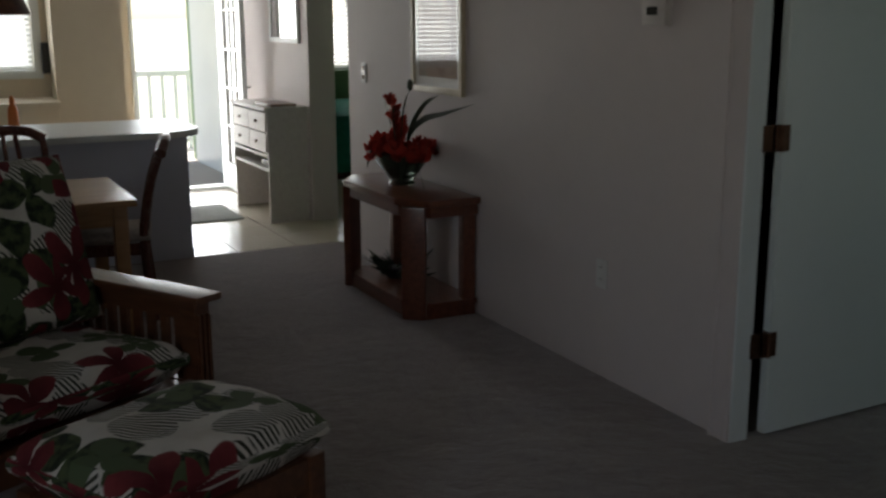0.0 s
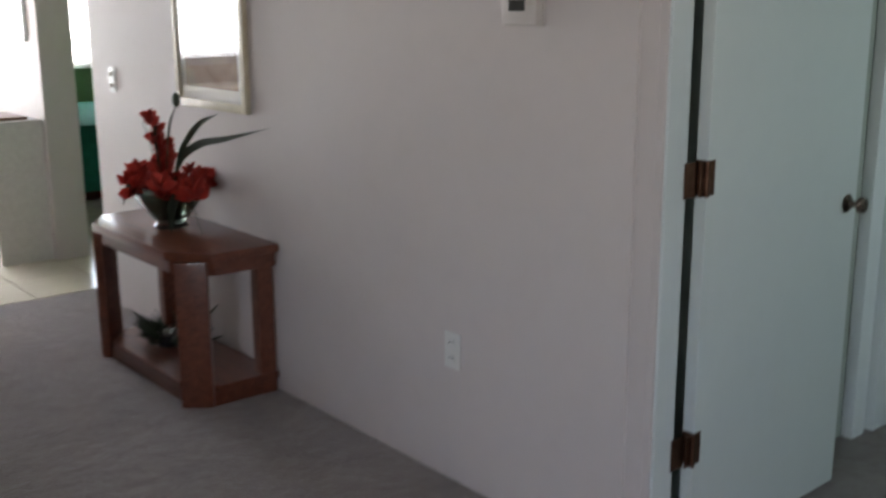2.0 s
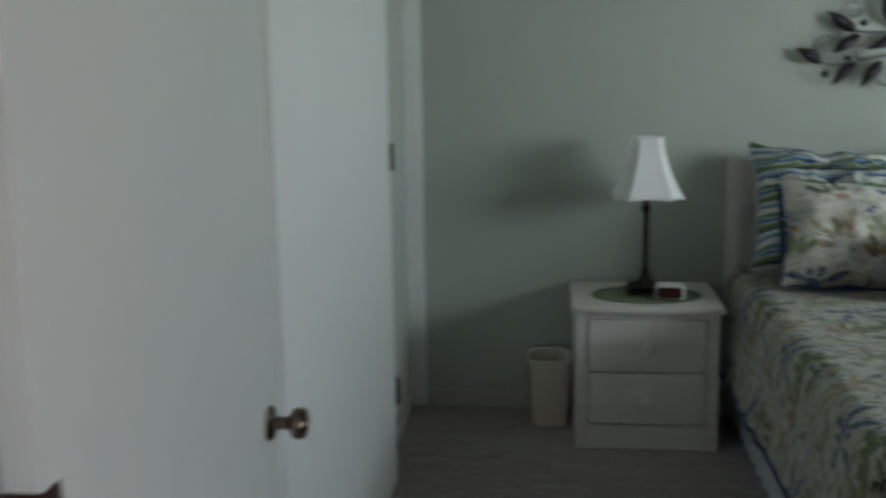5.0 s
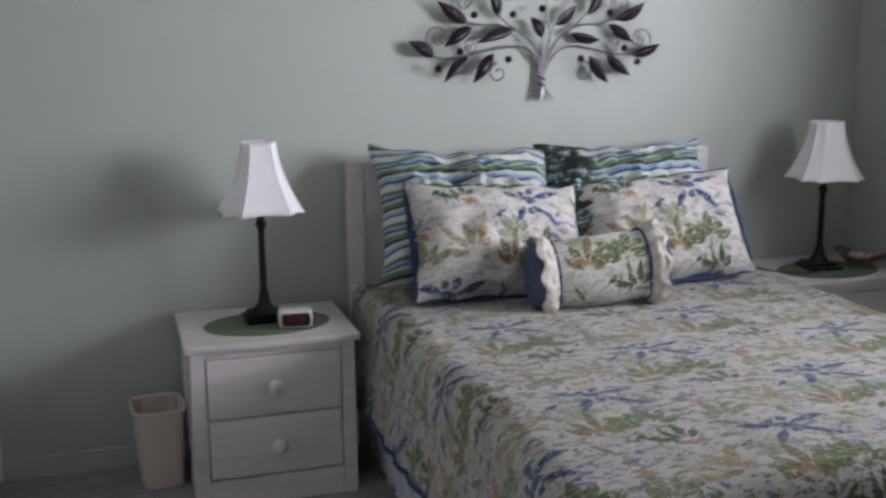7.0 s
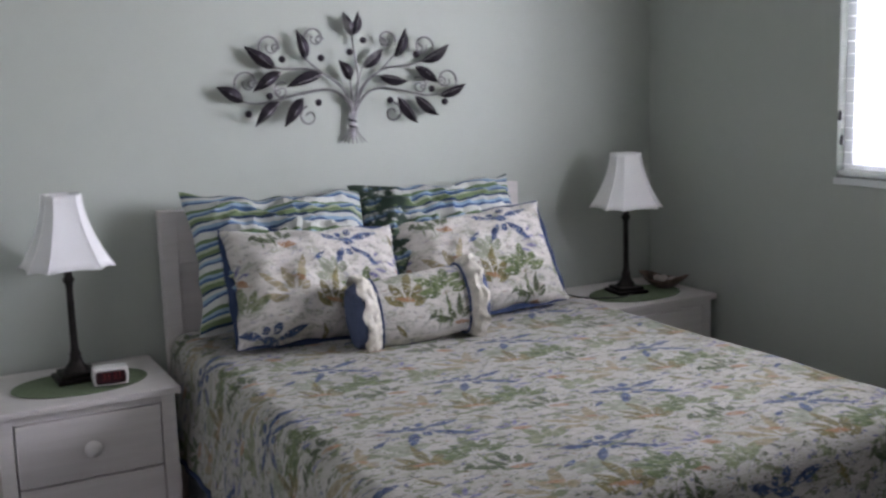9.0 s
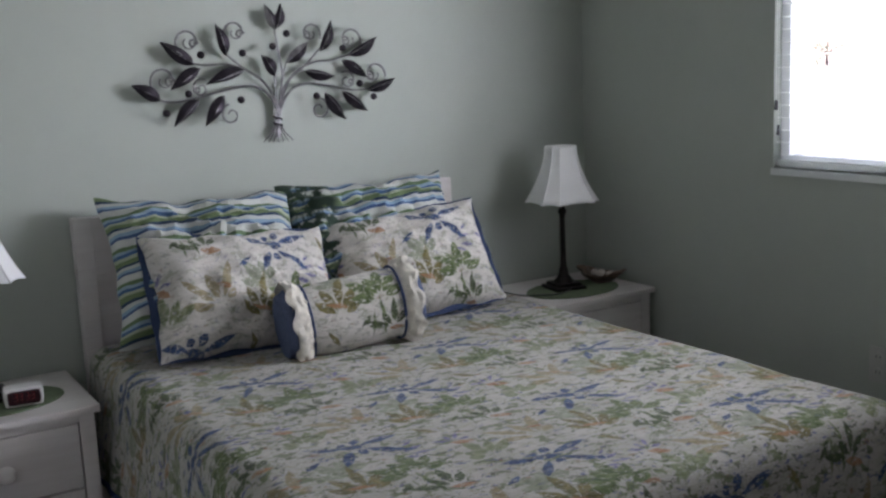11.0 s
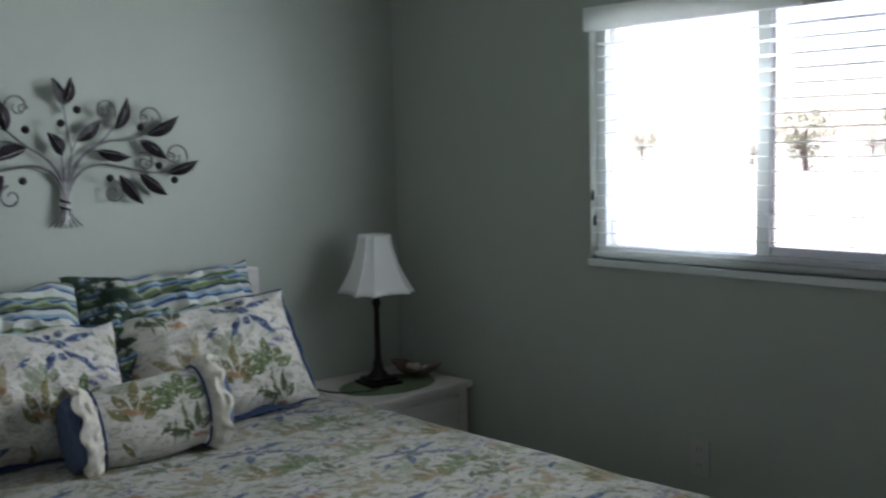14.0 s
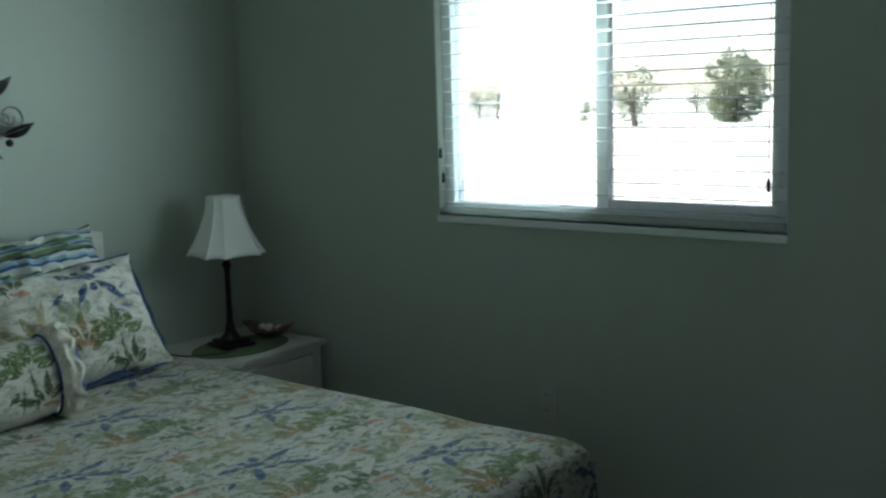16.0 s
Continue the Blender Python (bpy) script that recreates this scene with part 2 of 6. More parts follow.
    rub = step(nt, noisy(nt, stroke, 60.0, 3.0, 0.7), 0.36, 0.47)
    tone = step(nt, noisy(nt, uv, 45.0, 3.0), 0.35, 0.65)
    for lows, highs, amount, strokes in (
        ((0.21, 0.165, 0.075), (0.34, 0.28, 0.16), 0.88, fan(0.09, -0.13, 0.14, 0.016, (-85, 0.9), (-50, 1.1), (-15, 0.8), (20, 1.1), (48, 0.5))),
        ((0.17, 0.20, 0.13), (0.30, 0.325, 0.235), 0.88, fan(-0.05, 0.14, 0.13, 0.020, (-75, 0.8), (-45, 1.0), (-15, 0.7), (20, 0.5))),
        ((0.10, 0.14, 0.055), (0.22, 0.255, 0.14), 0.9, fan(-0.08, -0.08, 0.12, 0.016, (-40, 0.6), (-8, 1.1), (22, 0.8), (50, 0.9), (-70, 0.5))),
        ((0.09, 0.08, 0.02), (0.22, 0.185, 0.065), 0.94, fan(-0.085, 0.25, 0.14, 0.016, (-48, 0.7), (-22, 0.9), (8, 1.2), (35, 0.8), (62, 0.6)) + [(-0.14, 0.28, -0.10, 0.35, 0.012)]),
        ((0.045, 0.08, 0.022), (0.14, 0.19, 0.075), 0.96, fan(0.05, 0.22, 0.12, 0.019, (-80, 0.8), (-52, 1.05), (-24, 0.8), (6, 1.1), (36, 0.9), (70, 0.85)) + [(0.045, 0.20, 0.055, 0.355, 0.008), (0.02, 0.24, 0.01, 0.35, 0.006)]),
        ((0.022, 0.04, 0.015), (0.075, 0.11, 0.042), 0.95, fan(0.08, 0.32, 0.10, 0.014, (-70, 1.1), (-35, 0.7), (5, 1.0), (40, 0.7)) + [(-0.03, 0.30, 0.01, 0.26, 0.010)]),
        ((0.28, 0.12, 0.05), (0.40, 0.22, 0.12), 0.92, [(-0.13, 0.205, -0.05, 0.225, 0.010), (-0.12, -0.215, -0.06, -0.185, 0.015), (0.06, 0.32, 0.13, 0.335, 0.013), (0.08, -0.20, 0.13, -0.18, 0.010)]),
        ((0.09, 0.09, 0.22), (0.21, 0.20, 0.35), 0.92, fan(-0.10, -0.22, 0.06, 0.008, (-70, 1), (-20, 0.7), (30, 1), (80, 0.8)) + [(0.08, 0.09, 0.14, 0.075, 0.009), (0.09, 0.11, 0.15, 0.12, 0.008), (0.07, 0.12, 0.11, 0.14, 0.008), (0.10, 0.06, 0.13, 0.04, 0.007)]),
        ((0.012, 0.032, 0.10), (0.055, 0.11, 0.23), 0.98, fan(0.0, 0.0, 0.14, 0.0145, (-72, 0.75), (-28, 0.35), (30, 0.45), (76, 1.0), (128, 1.1), (160, 0.4), (212, 0.8)) + [(-0.035, -0.012, 0.04, 0.008, 0.015), (-0.10, 0.04, -0.15, 0.075, 0.010)]),
    ):
        mask = None
        for k in strokes:
            one = leaf(*k)
            mask = one if mask is None else mth(nt, "MAXIMUM", mask, one)
        base = mixc(nt, mth(nt, "MULTIPLY", mth(nt, "MULTIPLY", mask, rub), amount), base, mixc(nt, tone, lows, highs))
    nt.links.new(base, b.inputs["Base Color"])
    pucker = noisy(nt, stretch(nt, cloth_uv, (1.0, 2.2, 1.0)), 38.0, 3.0, 0.6)
    bump(nt, b, mth(nt, "ADD", mth(nt, "MULTIPLY", noisy(nt, cloth_uv, 160.0, 2.0), 0.4), mth(nt, "MULTIPLY", pucker, 2.0)), 0.35 + 0.35 * dense, 0.003)
    b.inputs["Sheen Weight"].default_value = 0.15
    return m


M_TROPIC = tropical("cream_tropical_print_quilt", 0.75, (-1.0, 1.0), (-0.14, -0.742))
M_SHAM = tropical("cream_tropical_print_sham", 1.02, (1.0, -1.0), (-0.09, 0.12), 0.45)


def hibiscus():
    """White upholstery with large red blooms, dark leaves and ferns."""
    m, nt, b = mat("white_hibiscus_print_upholstery", (0.7, 0.68, 0.62), 0.8, 0, 0.25)
    uv = warped(nt, coords(nt, "UV"), 0.06, 6.0)
    base = mixc(nt, step(nt, noisy(nt, uv, 7.0, 3.0), 0.45, 0.7), (0.68, 0.66, 0.61), (0.56, 0.53, 0.48))
    k, r, th, rnd = motif(nt, uv, 4.2, 2.3, 2, 0.8, 0.62, 0.85, 0.03, 0.25)
    rib = step(nt, mth(nt, "SINE", mth(nt, "MULTIPLY", vmth(nt, "DOT_PRODUCT", uv, (330.0, 250.0, 0.0)), 1.0)), -0.2, 0.2)
    base = mixc(nt, mth(nt, "MULTIPLY", k, rib), base, (0.045, 0.05, 0.035))
    k, r, th, rnd = motif(nt, uv, 4.0, 8.1, 3, 0.9, 0.62, 0.6, 0.03, 0.12)
    base = mixc(nt, k, base, mixc(nt, step(nt, noisy(nt, uv, 30.0, 2.0), 0.4, 0.6), (0.02, 0.03, 0.018), (0.08, 0.11, 0.05)))
    k, r, th, rnd = motif(nt, uv, 5.5, 4.4, 3, 0.9, 0.50, 0.40, 0.03, 0.15)
    base = mixc(nt, k, base, (0.085, 0.12, 0.06))
    k, r, th, rnd = motif(nt, uv, 4.1, 5.5, 5, 0.8, 0.58, 0.50, 0.03, 0.14)
    vein = step(nt, mth(nt, "ADD", r, mth(nt, "MULTIPLY", noisy(nt, uv, 40.0, 2.0), 0.25)), 0.2, 0.65)
    base = mixc(nt, k, base, mixc(nt, vein, (0.085, 0.010, 0.015), (0.22, 0.038, 0.042)))
    nt.links.new(base, b.inputs["Base Color"])
    weave(nt, b, coords(nt, "UV"), 0.25)
    return m


M_HIBISCUS = hibiscus()


def stripes():
    m, nt, b = mat("blue_green_striped_pillowcase", (0.6, 0.6, 0.5), 0.85, 0, 0.2)
    uv = warped(nt, coords(nt, "UV"), 0.05, 4.5)
    s = nt.nodes.new("ShaderNodeSeparateXYZ")
    nt.links.new(uv, s.inputs[0])
    ramp = nt.nodes.new("ShaderNodeValToRGB")
    ramp.color_ramp.interpolation = "CONSTANT"
    nt.links.new(mth(nt, "FRACT", mth(nt, "MULTIPLY", s.outputs[1], 8.3)), ramp.inputs[0])
    els = ramp.color_ramp.elements
    els[0].position, els[0].color = 0.0, (0.52, 0.54, 0.50, 1)
    els[1].position, els[1].color = 0.20, (0.05, 0.10, 0.21, 1)
    for place, c in ((0.27, (0.22, 0.34, 0.44)), (0.36, (0.46, 0.49, 0.46)), (0.46, (0.03, 0.055, 0.10)), (0.53, (0.14, 0.20, 0.10)), (0.66, (0.36, 0.41, 0.30)), (0.74, (0.06, 0.13, 0.25)), (0.82, (0.26, 0.37, 0.45)), (0.90, (0.12, 0.19, 0.10))):
        e = els.new(place)
        e.color = (*c, 1)
    leaf = step(nt, noisy(nt, uv, 22.0, 3.0, 0.6), 0.40, 0.50)
    end = mth(nt, "MULTIPLY", mth(nt, "GREATER_THAN", s.outputs[0], 3.0), step(nt, mth(nt, "ADD", s.outputs[0], mth(nt, "MULTIPLY", noisy(nt, uv, 8.0, 2.0), 0.10)), 3.99, 3.96))
    col = mixc(nt, mth(nt, "MULTIPLY", end, leaf), ramp.outputs[0], (0.035, 0.06, 0.045))
    nt.links.new(col, b.inputs["Base Color"])
    weave(nt, b, coords(nt, "UV"), 0.3)
    return m


M_STRIPE = stripes()


def cloth(name, color, rough=0.9, scale=60.0):
    m, nt, b = mat(name, color, rough, 0, 0.2)
    c = coords(nt)
    f = noisy(nt, c, scale, 4.0, 0.7)
    nt.links.new(mixc(nt, step(nt, f, 0.3, 0.7), tuple(v * 0.72 for v in color), tuple(min(1, v * 1.15) for v in color)), b.inputs["Base Color"])
    bump(nt, b, noisy(nt, c, scale * 6, 2.0), 0.4, 0.003)
    return m


M_NAVY = cloth("navy_blue_trim_fabric", (0.045, 0.07, 0.14), 0.9, 90)
M_ENDBLUE = cloth("speckled_slate_blue_fabric", (0.10, 0.13, 0.22), 0.9, 160)
M_RUFFLE = cloth("cream_ruffle_fabric", (0.70, 0.66, 0.58), 0.9, 40)
M_SHADE = paint("white_lampshade_linen", (0.84, 0.84, 0.83), 0.04, 0.85, 500.0, 0.25)
M_SAGEMAT = cloth("sage_green_placemat", (0.16, 0.21, 0.13), 0.95, 120)
M_SKIRT = cloth("white_bed_skirt_fabric", (0.55, 0.58, 0.60), 0.9, 30)
M_TEALBED = cloth("teal_green_bedspread", (0.02, 0.22, 0.17), 0.85, 20)
M_MAT = cloth("grey_door_mat", (0.34, 0.35, 0.33), 0.95, 60)
M_CHAIRSEAT = cloth("beige_seat_fabric", (0.40, 0.36, 0.33), 0.9, 40)


def metal(name, color, rough, wear=0.12):
    m, nt, b = mat(name, color, rough, 1.0)
    c = coords(nt)
    f = noisy(nt, c, 35.0, 4.0, 0.6)
    nt.links.new(mixc(nt, step(nt, f, 0.35, 0.7), color, tuple(v * 0.55 for v in color)), b.inputs["Base Color"])
    nt.links.new(mth(nt, "ADD", rough, mth(nt, "MULTIPLY", f, wear)), b.inputs["Roughness"])
    return m


M_BRONZE = metal("dark_bronze_lamp_metal", (0.045, 0.04, 0.038), 0.38)
M_HINGE = metal("aged_copper_hinge", (0.17, 0.085, 0.055), 0.42)
M_KNOB = metal("antique_brass_knob", (0.22, 0.17, 0.14), 0.22)
M_ARTDARK = metal("dark_pewter_metal", (0.055, 0.048, 0.058), 0.35)
M_ARTLIGHT = metal("brushed_pewter_metal", (0.30, 0.29, 0.30), 0.45)
M_ALU = paint("grey_white_window_aluminium", (0.74, 0.76, 0.77), 0.05, 0.35, 90.0, 0.04)
M_BASE = paint("soft_grey_baseboard_paint", (0.46, 0.47, 0.44), 0.05, 0.45, 90.0, 0.05)
M_PLASTIC = paint("white_plastic", (0.74, 0.73, 0.70), 0.04, 0.35, 60, 0.03)
M_BEIGEPL = paint("beige_bin_plastic", (0.62, 0.55, 0.48), 0.06, 0.45, 60, 0.05)
M_ALMOND = paint("almond_plastic", (0.64, 0.585, 0.55), 0.04, 0.4, 60, 0.03)
M_BLACK, _n, _b = mat("black_plastic", (0.015, 0.015, 0.017), 0.35)
M_LCD, _n, _b = mat("dark_display", (0.03, 0.03, 0.028), 0.15)
M_RED, _n, _b = mat("dim_red_display", (0.22, 0.02, 0.02), 0.3)
M_CLOCKFACE, _n, _b = mat("dark_red_clock_face", (0.035, 0.008, 0.011), 0.4, 0, 0.3)


def blind_material():
    m, nt, b = mat("white_blind_slat", (0.80, 0.81, 0.80), 0.45)
    nt.links.new(mixc(nt, noisy(nt, coords(nt), 6.0, 3.0), (0.82, 0.83, 0.82), (0.74, 0.75, 0.74)), b.inputs["Base Color"])
    tr = nt.nodes.new("ShaderNodeBsdfTranslucent")
    tr.inputs[0].default_value = (0.8, 0.82, 0.8, 1)
    mx = nt.nodes.new("ShaderNodeMixShader")
    mx.inputs[0].default_value = 0.7
    nt.links.new(b.outputs[0], mx.inputs[1])
    nt.links.new(tr.outputs[0], mx.inputs[2])
    nt.links.new(mx.outputs[0], nt.nodes["Material Output"].inputs[0])
    return m


M_BLIND = blind_material()


def glass_material(name, tint=(1, 1, 1), rough=0.0):
    m, nt, b = mat(name, tint, rough)
    b.inputs["Transmission Weight"].default_value = 1.0
    b.inputs["IOR"].default_value = 1.45
    return m


M_GLASS = glass_material("clear_window_glass")
M_DIMGLASS = glass_material("view_dimming_window_glass", (VIEW_DIM, VIEW_DIM * 1.01, VIEW_DIM * 1.06))
M_BOWL = glass_material("smoky_green_bowl_glass", (0.20, 0.24, 0.20), 0.05)


def leafy(name, dark, light, rough=0.5, scale=25.0):
    m, nt, b = mat(name, light, rough)
    rnd = nt.nodes.new("ShaderNodeNewGeometry").outputs["Random Per Island"]
    f = mth(nt, "ADD", mth(nt, "MULTIPLY", rnd, 0.6), mth(nt, "MULTIPLY", noisy(nt, coords(nt), scale, 3.0), 0.4))
    nt.links.new(mixc(nt, f, dark, light), b.inputs["Base Color"])
    return m


M_PETAL = leafy("red_silk_petal", (0.24, 0.008, 0.012), (0.66, 0.06, 0.03), 0.6)
M_LEAFDARK = leafy("dark_green_silk_leaf", (0.012, 0.02, 0.012), (0.035, 0.05, 0.025), 0.5)
M_FOLIAGE = leafy("tree_foliage", (0.07, 0.09, 0.05), (0.12, 0.14, 0.09), 0.7, 3.0)
_t = M_FOLIAGE.node_tree
_lit, _two = _t.nodes.new("ShaderNodeBsdfTranslucent"), _t.nodes.new("ShaderNodeMixShader")
_lit.inputs[0].default_value = (0.30, 0.34, 0.22, 1)
_two.inputs[0].default_value = 0.5
_t.links.new(_t.nodes["Principled BSDF"].outputs[0], _two.inputs[1])
_t.links.new(_lit.outputs[0], _two.inputs[2])
_t.links.new(_two.outputs[0], _t.nodes["Material Output"].inputs[0])
M_BARK = timber("tree_bark", (0.06, 0.045, 0.035), (0.16, 0.12, 0.09), 0.9, (8, 8, 1), 4.0)


def lawn():
    m, nt, b = mat("dry_lawn", (0.2, 0.22, 0.1), 0.95, 0, 0.1)
    c = coords(nt)
    f = mth(nt, "ADD", mth(nt, "MULTIPLY", noisy(nt, c, 0.15, 5.0), 0.6), mth(nt, "MULTIPLY", noisy(nt, c, 6.0, 4.0), 0.4))
    nt.links.new(mixc(nt, step(nt, f, 0.3, 0.7), (0.30, 0.32, 0.24), (0.50, 0.49, 0.42)), b.inputs["Base Color"])
    return m


M_LAWN = lawn()
M_CONCRETE = paint("pale_concrete", (0.5, 0.48, 0.45), 0.2, 0.9, 60, 0.4)


# ---- mesh helpers ----
def box(bm, lo, hi, bevel=0.0, m=None):
    vs = [bm.verts.new((x, y, z)) for x in (lo[0], hi[0]) for y in (lo[1], hi[1]) for z in (lo[2], hi[2])]
    fs = [bm.faces.new([vs[i] for i in q]) for q in ((0, 1, 3, 2), (4, 6, 7, 5), (0, 4, 5, 1), (2, 3, 7, 6), (0, 2, 6, 4), (1, 5, 7, 3))]
    if m is not None:
        bmesh.ops.transform(bm, matrix=m, verts=vs)
    if bevel:
        es = list({e for f in fs for e in f.edges})
        bmesh.ops.bevel(bm, geom=es, offset=bevel, segments=2, affect="EDGES", profile=0.7)
    return bm


def lathe(bm, profile, n=24, centre=(0, 0, 0), square=False):
    """A turned shape from (radius, height) pairs, closed at its ends."""
    rings = []
    for r, z in profile:
        rings.append([bm.verts.new((centre[0] + r * math.cos(2 * math.pi * (i + 0.5) / n), centre[1] + r * math.sin(2 * math.pi * (i + 0.5) / n), centre[2] + z)) for i in range(n)])
    for a, b in zip(rings, rings[1:]):
        for i in range(n):
            bm.faces.new((a[i], a[(i + 1) % n], b[(i + 1) % n], b[i]))
    bm.faces.new(rings[0][::-1])
    bm.faces.new(rings[-1])
    return bm


def tube(bm, path, radius, n=8, taper=1.0):
    """A round rod along a path; taper: the end's radius as a share."""
    pts = [Vector(p) for p in path]
    rings = []
    for i, p in enumerate(pts):
        d = (pts[min(i + 1, len(pts) - 1)] - pts[max(i - 1, 0)]).normalized()
        a = d.orthogonal().normalized() if abs(d.z) > 0.98 else d.cross(Vector((0, 0, 1))).normalized()
        b = d.cross(a)
        r = radius * (1 + (taper - 1) * i / max(1, len(pts) - 1))
        rings.append([bm.verts.new(p + r * (a * math.cos(2 * math.pi * k / n) + b * math.sin(2 * math.pi * k / n))) for k in range(n)])
    for a, b in zip(rings, rings[1:]):
        for k in range(n):
            bm.faces.new((a[k], a[(k + 1) % n], b[(k + 1) % n], b[k]))
    bm.faces.new(rings[0][::-1])
    bm.faces.new(rings[-1])
    return bm


def curve_points(ctrl, steps=8):
    """A smooth line through the control points."""
    c = [Vector(p) for p in ctrl]
    c = [2 * c[0] - c[1]] + c + [2 * c[-1] - c[-2]]
    out = []
    for i in range(1, len(c) - 2):
        for s in range(steps):
            t = s / steps
            out.append(0.5 * ((2 * c[i]) + (c[i + 1] - c[i - 1]) * t + (2 * c[i - 1] - 5 * c[i] + 4 * c[i + 1] - c[i + 2]) * t * t + (3 * c[i] - c[i - 1] - 3 * c[i + 1] + c[i + 2]) * t ** 3))
    out.append(c[-2])
    return out


def sheet(bm, nu, nv, place, uv=None, closed=False):
    """A grid of nu x nv cells; place(u, v) and uv(u, v) with u, v from 0 to 1."""
    layer = bm.loops.layers.uv.verify() if uv else None
    vs = [[bm.verts.new(place(i / nu, j / nv)) for j in range(nv + 1)] for i in range(nu + 1)]
    for i in range(nu):
        for j in range(nv):
            f = bm.faces.new((vs[i][j], vs[i + 1][j], vs[i + 1][j + 1], vs[i][j + 1]))
            if layer:
                for lp, (a, b) in zip(f.loops, ((i, j), (i + 1, j), (i + 1, j + 1), (i, j + 1))):
                    lp[layer].uv = uv(a / nu, b / nv)
    return bm


def finish(bm, name, material, smooth=False, angle=40):
    bmesh.ops.remove_doubles(bm, verts=bm.verts, dist=1e-5)
    bmesh.ops.recalc_face_normals(bm, faces=bm.faces)
    me = bpy.data.meshes.new(name)
    if smooth:
        for f in bm.faces:
            f.smooth = True
        for e in bm.edges:
            if len(e.link_faces) == 2 and e.calc_face_angle(0) > radians(angle):
                e.smooth = False
    bm.to_mesh(me)
    bm.free()
    me.materials.append(material)
    return me


def part(name, bm, material, parent, label="", smooth=False):
    ob = new(name, finish(bm, name, material, smooth))
    if parent is not None:
        ob.parent = parent
    if label:
        ob["label"] = label
    return ob


def thing(name, m, label, category, group=""):
    ob = new(name)
    ob.matrix_basis = m
    return tagged(ob, label, category, group)


def solid(name, bm, material, label, category, kind="", smooth=False):
    return tagged(part(name, bm, material, None, "", smooth), label, category, "", kind)


def B(lo, hi, bevel=0.0, m=None):
    return box(bmesh.new(), lo, hi, bevel, m)


# ---- plan ----
XL = 2.115          # living side of the wall with the bedroom door
XB = 2.225          # its bedroom side
XH = 5.745          # wall behind the bed
YW = -0.83          # bedroom window wall
YC = 2.65           # bedroom wall with the closet
TOP = 2.4
DOOR_LO, DOOR_HI, DOOR_TOP = 1.62, 2.46, 2.06
WX0, WX1, WZ0, WZ1 = 3.447, 4.702, 1.085, 1.945     # bedroom window
FAR = 9.0           # kitchen end wall
DX0, DX1 = 1.31, 2.09                            # patio door
KX0, KX1, KZ0, KZ1 = -0.95, 0.54, 1.08, 1.95     # kitchen window


# ---- structure ----
def wall(name, boxes, material, label):
    bm = bmesh.new()
    for lo, hi in boxes:
        box(bm, lo, hi)
    return solid(name, bm, material, label, "wall", "structure")


solid("floor", B((-2.6, -2.5, -0.1), (5.745, 6.32, 0.0)), M_CARPET, "taupe cut-pile carpet over the living room and bedroom", "floor", "structure")
tile_bed = solid("floor_kitchen", B((-2.6, 6.32, -0.1), (5.6, 11.0, -0.012)), M_GROUT, "cream polished tile floor by the kitchen and patio door", "floor", "structure")
# one sheet of sage on the bedroom face, shell on the living face
wall("wall_living", [((XL, -2.5, 0), (XL + 0.055, DOOR_LO, TOP)), ((XL, DOOR_HI + 0.02, 0), (XL + 0.055, 6.06, TOP)), ((XL, DOOR_LO, DOOR_TOP), (XL + 0.055, DOOR_HI + 0.02, TOP))], M_SHELL, "plain off-white wall between living room and bedroom")
wall("wall_bedroom_west", [((XL + 0.055, YW - 0.12, 0), (XB, DOOR_LO, TOP)), ((XL + 0.055, DOOR_HI + 0.02, 0), (XB - 0.05, YC, DOOR_TOP)), ((XL + 0.055, DOOR_LO, DOOR_TOP), (XB, YC, TOP))], M_SAGE, "sage painted bedroom face of the door wall")
wall("wall_head", [((XH, YW - 0.12, 0), (XH + 0.12, YC + 0.12, TOP))], M_SAGE, "sage grey wall behind the bed")
wall("wall_window", [((XB, YW - 0.12, 0), (WX0, YW, TOP)), ((WX1, YW - 0.12, 0), (XH, YW, TOP)), ((WX0, YW - 0.12, 0), (WX1, YW, WZ0)), ((WX0, YW - 0.12, WZ1), (WX1, YW, TOP))], M_SAGE, "sage grey wall around the bedroom window")
# Unseen slot added behind the open door, so the hinge gap looks into darkness.
wall("wall_closet", [((XL + 0.055, YC, 2.03), (2.56, YC + 0.1, TOP)), ((2.56, YC, 0), (XH, YC + 0.1, TOP)), ((3.47, 2.622, 0), (4.945, YC, 2.04))], M_SAGE, "sage painted wall with the closet door")
wall("wall_far", [((-2.6, FAR, 0), (KX0, FAR + 0.12, TOP)), ((KX0, FAR, 0), (KX1, FAR + 0.12, KZ0)), ((KX0, FAR, KZ1), (KX1, FAR + 0.12, TOP)), ((KX1, FAR, 0), (DX0, FAR + 0.12, TOP)), ((DX0, FAR, 2.05), (DX1, FAR + 0.12, TOP)), ((DX1, FAR, 0), (2.42, FAR + 0.12, TOP))], M_CREAM, "cream kitchen wall with a window and patio door")
wall("wall_kitchen_pier", [((0.66, FAR - 0.35, 0), (1.19, FAR - 0.001, TOP))], M_CREAM, "cream wall pier beside the patio door")
wall("wall_hall", [((2.22, 7.11, 0), (2.42, FAR, TOP))], M_SHELL, "off-white wall behind the small desk")
# The gap in this unseen wall is invented, to let the fill lamp in.
wall("wall_west", [((-2.72, -2.5, 0), (-2.6, -1.3, TOP)), ((-2.72, 0.5, 0), (-2.6, FAR + 0.12, TOP)), ((-2.72, -1.3, 0), (-2.6, 0.5, 0.9)), ((-2.72, -1.3, 2.1), (-2.6, 0.5, TOP))], M_SHELL, "off-white living room wall with an unseen opening added for the fill lamp")
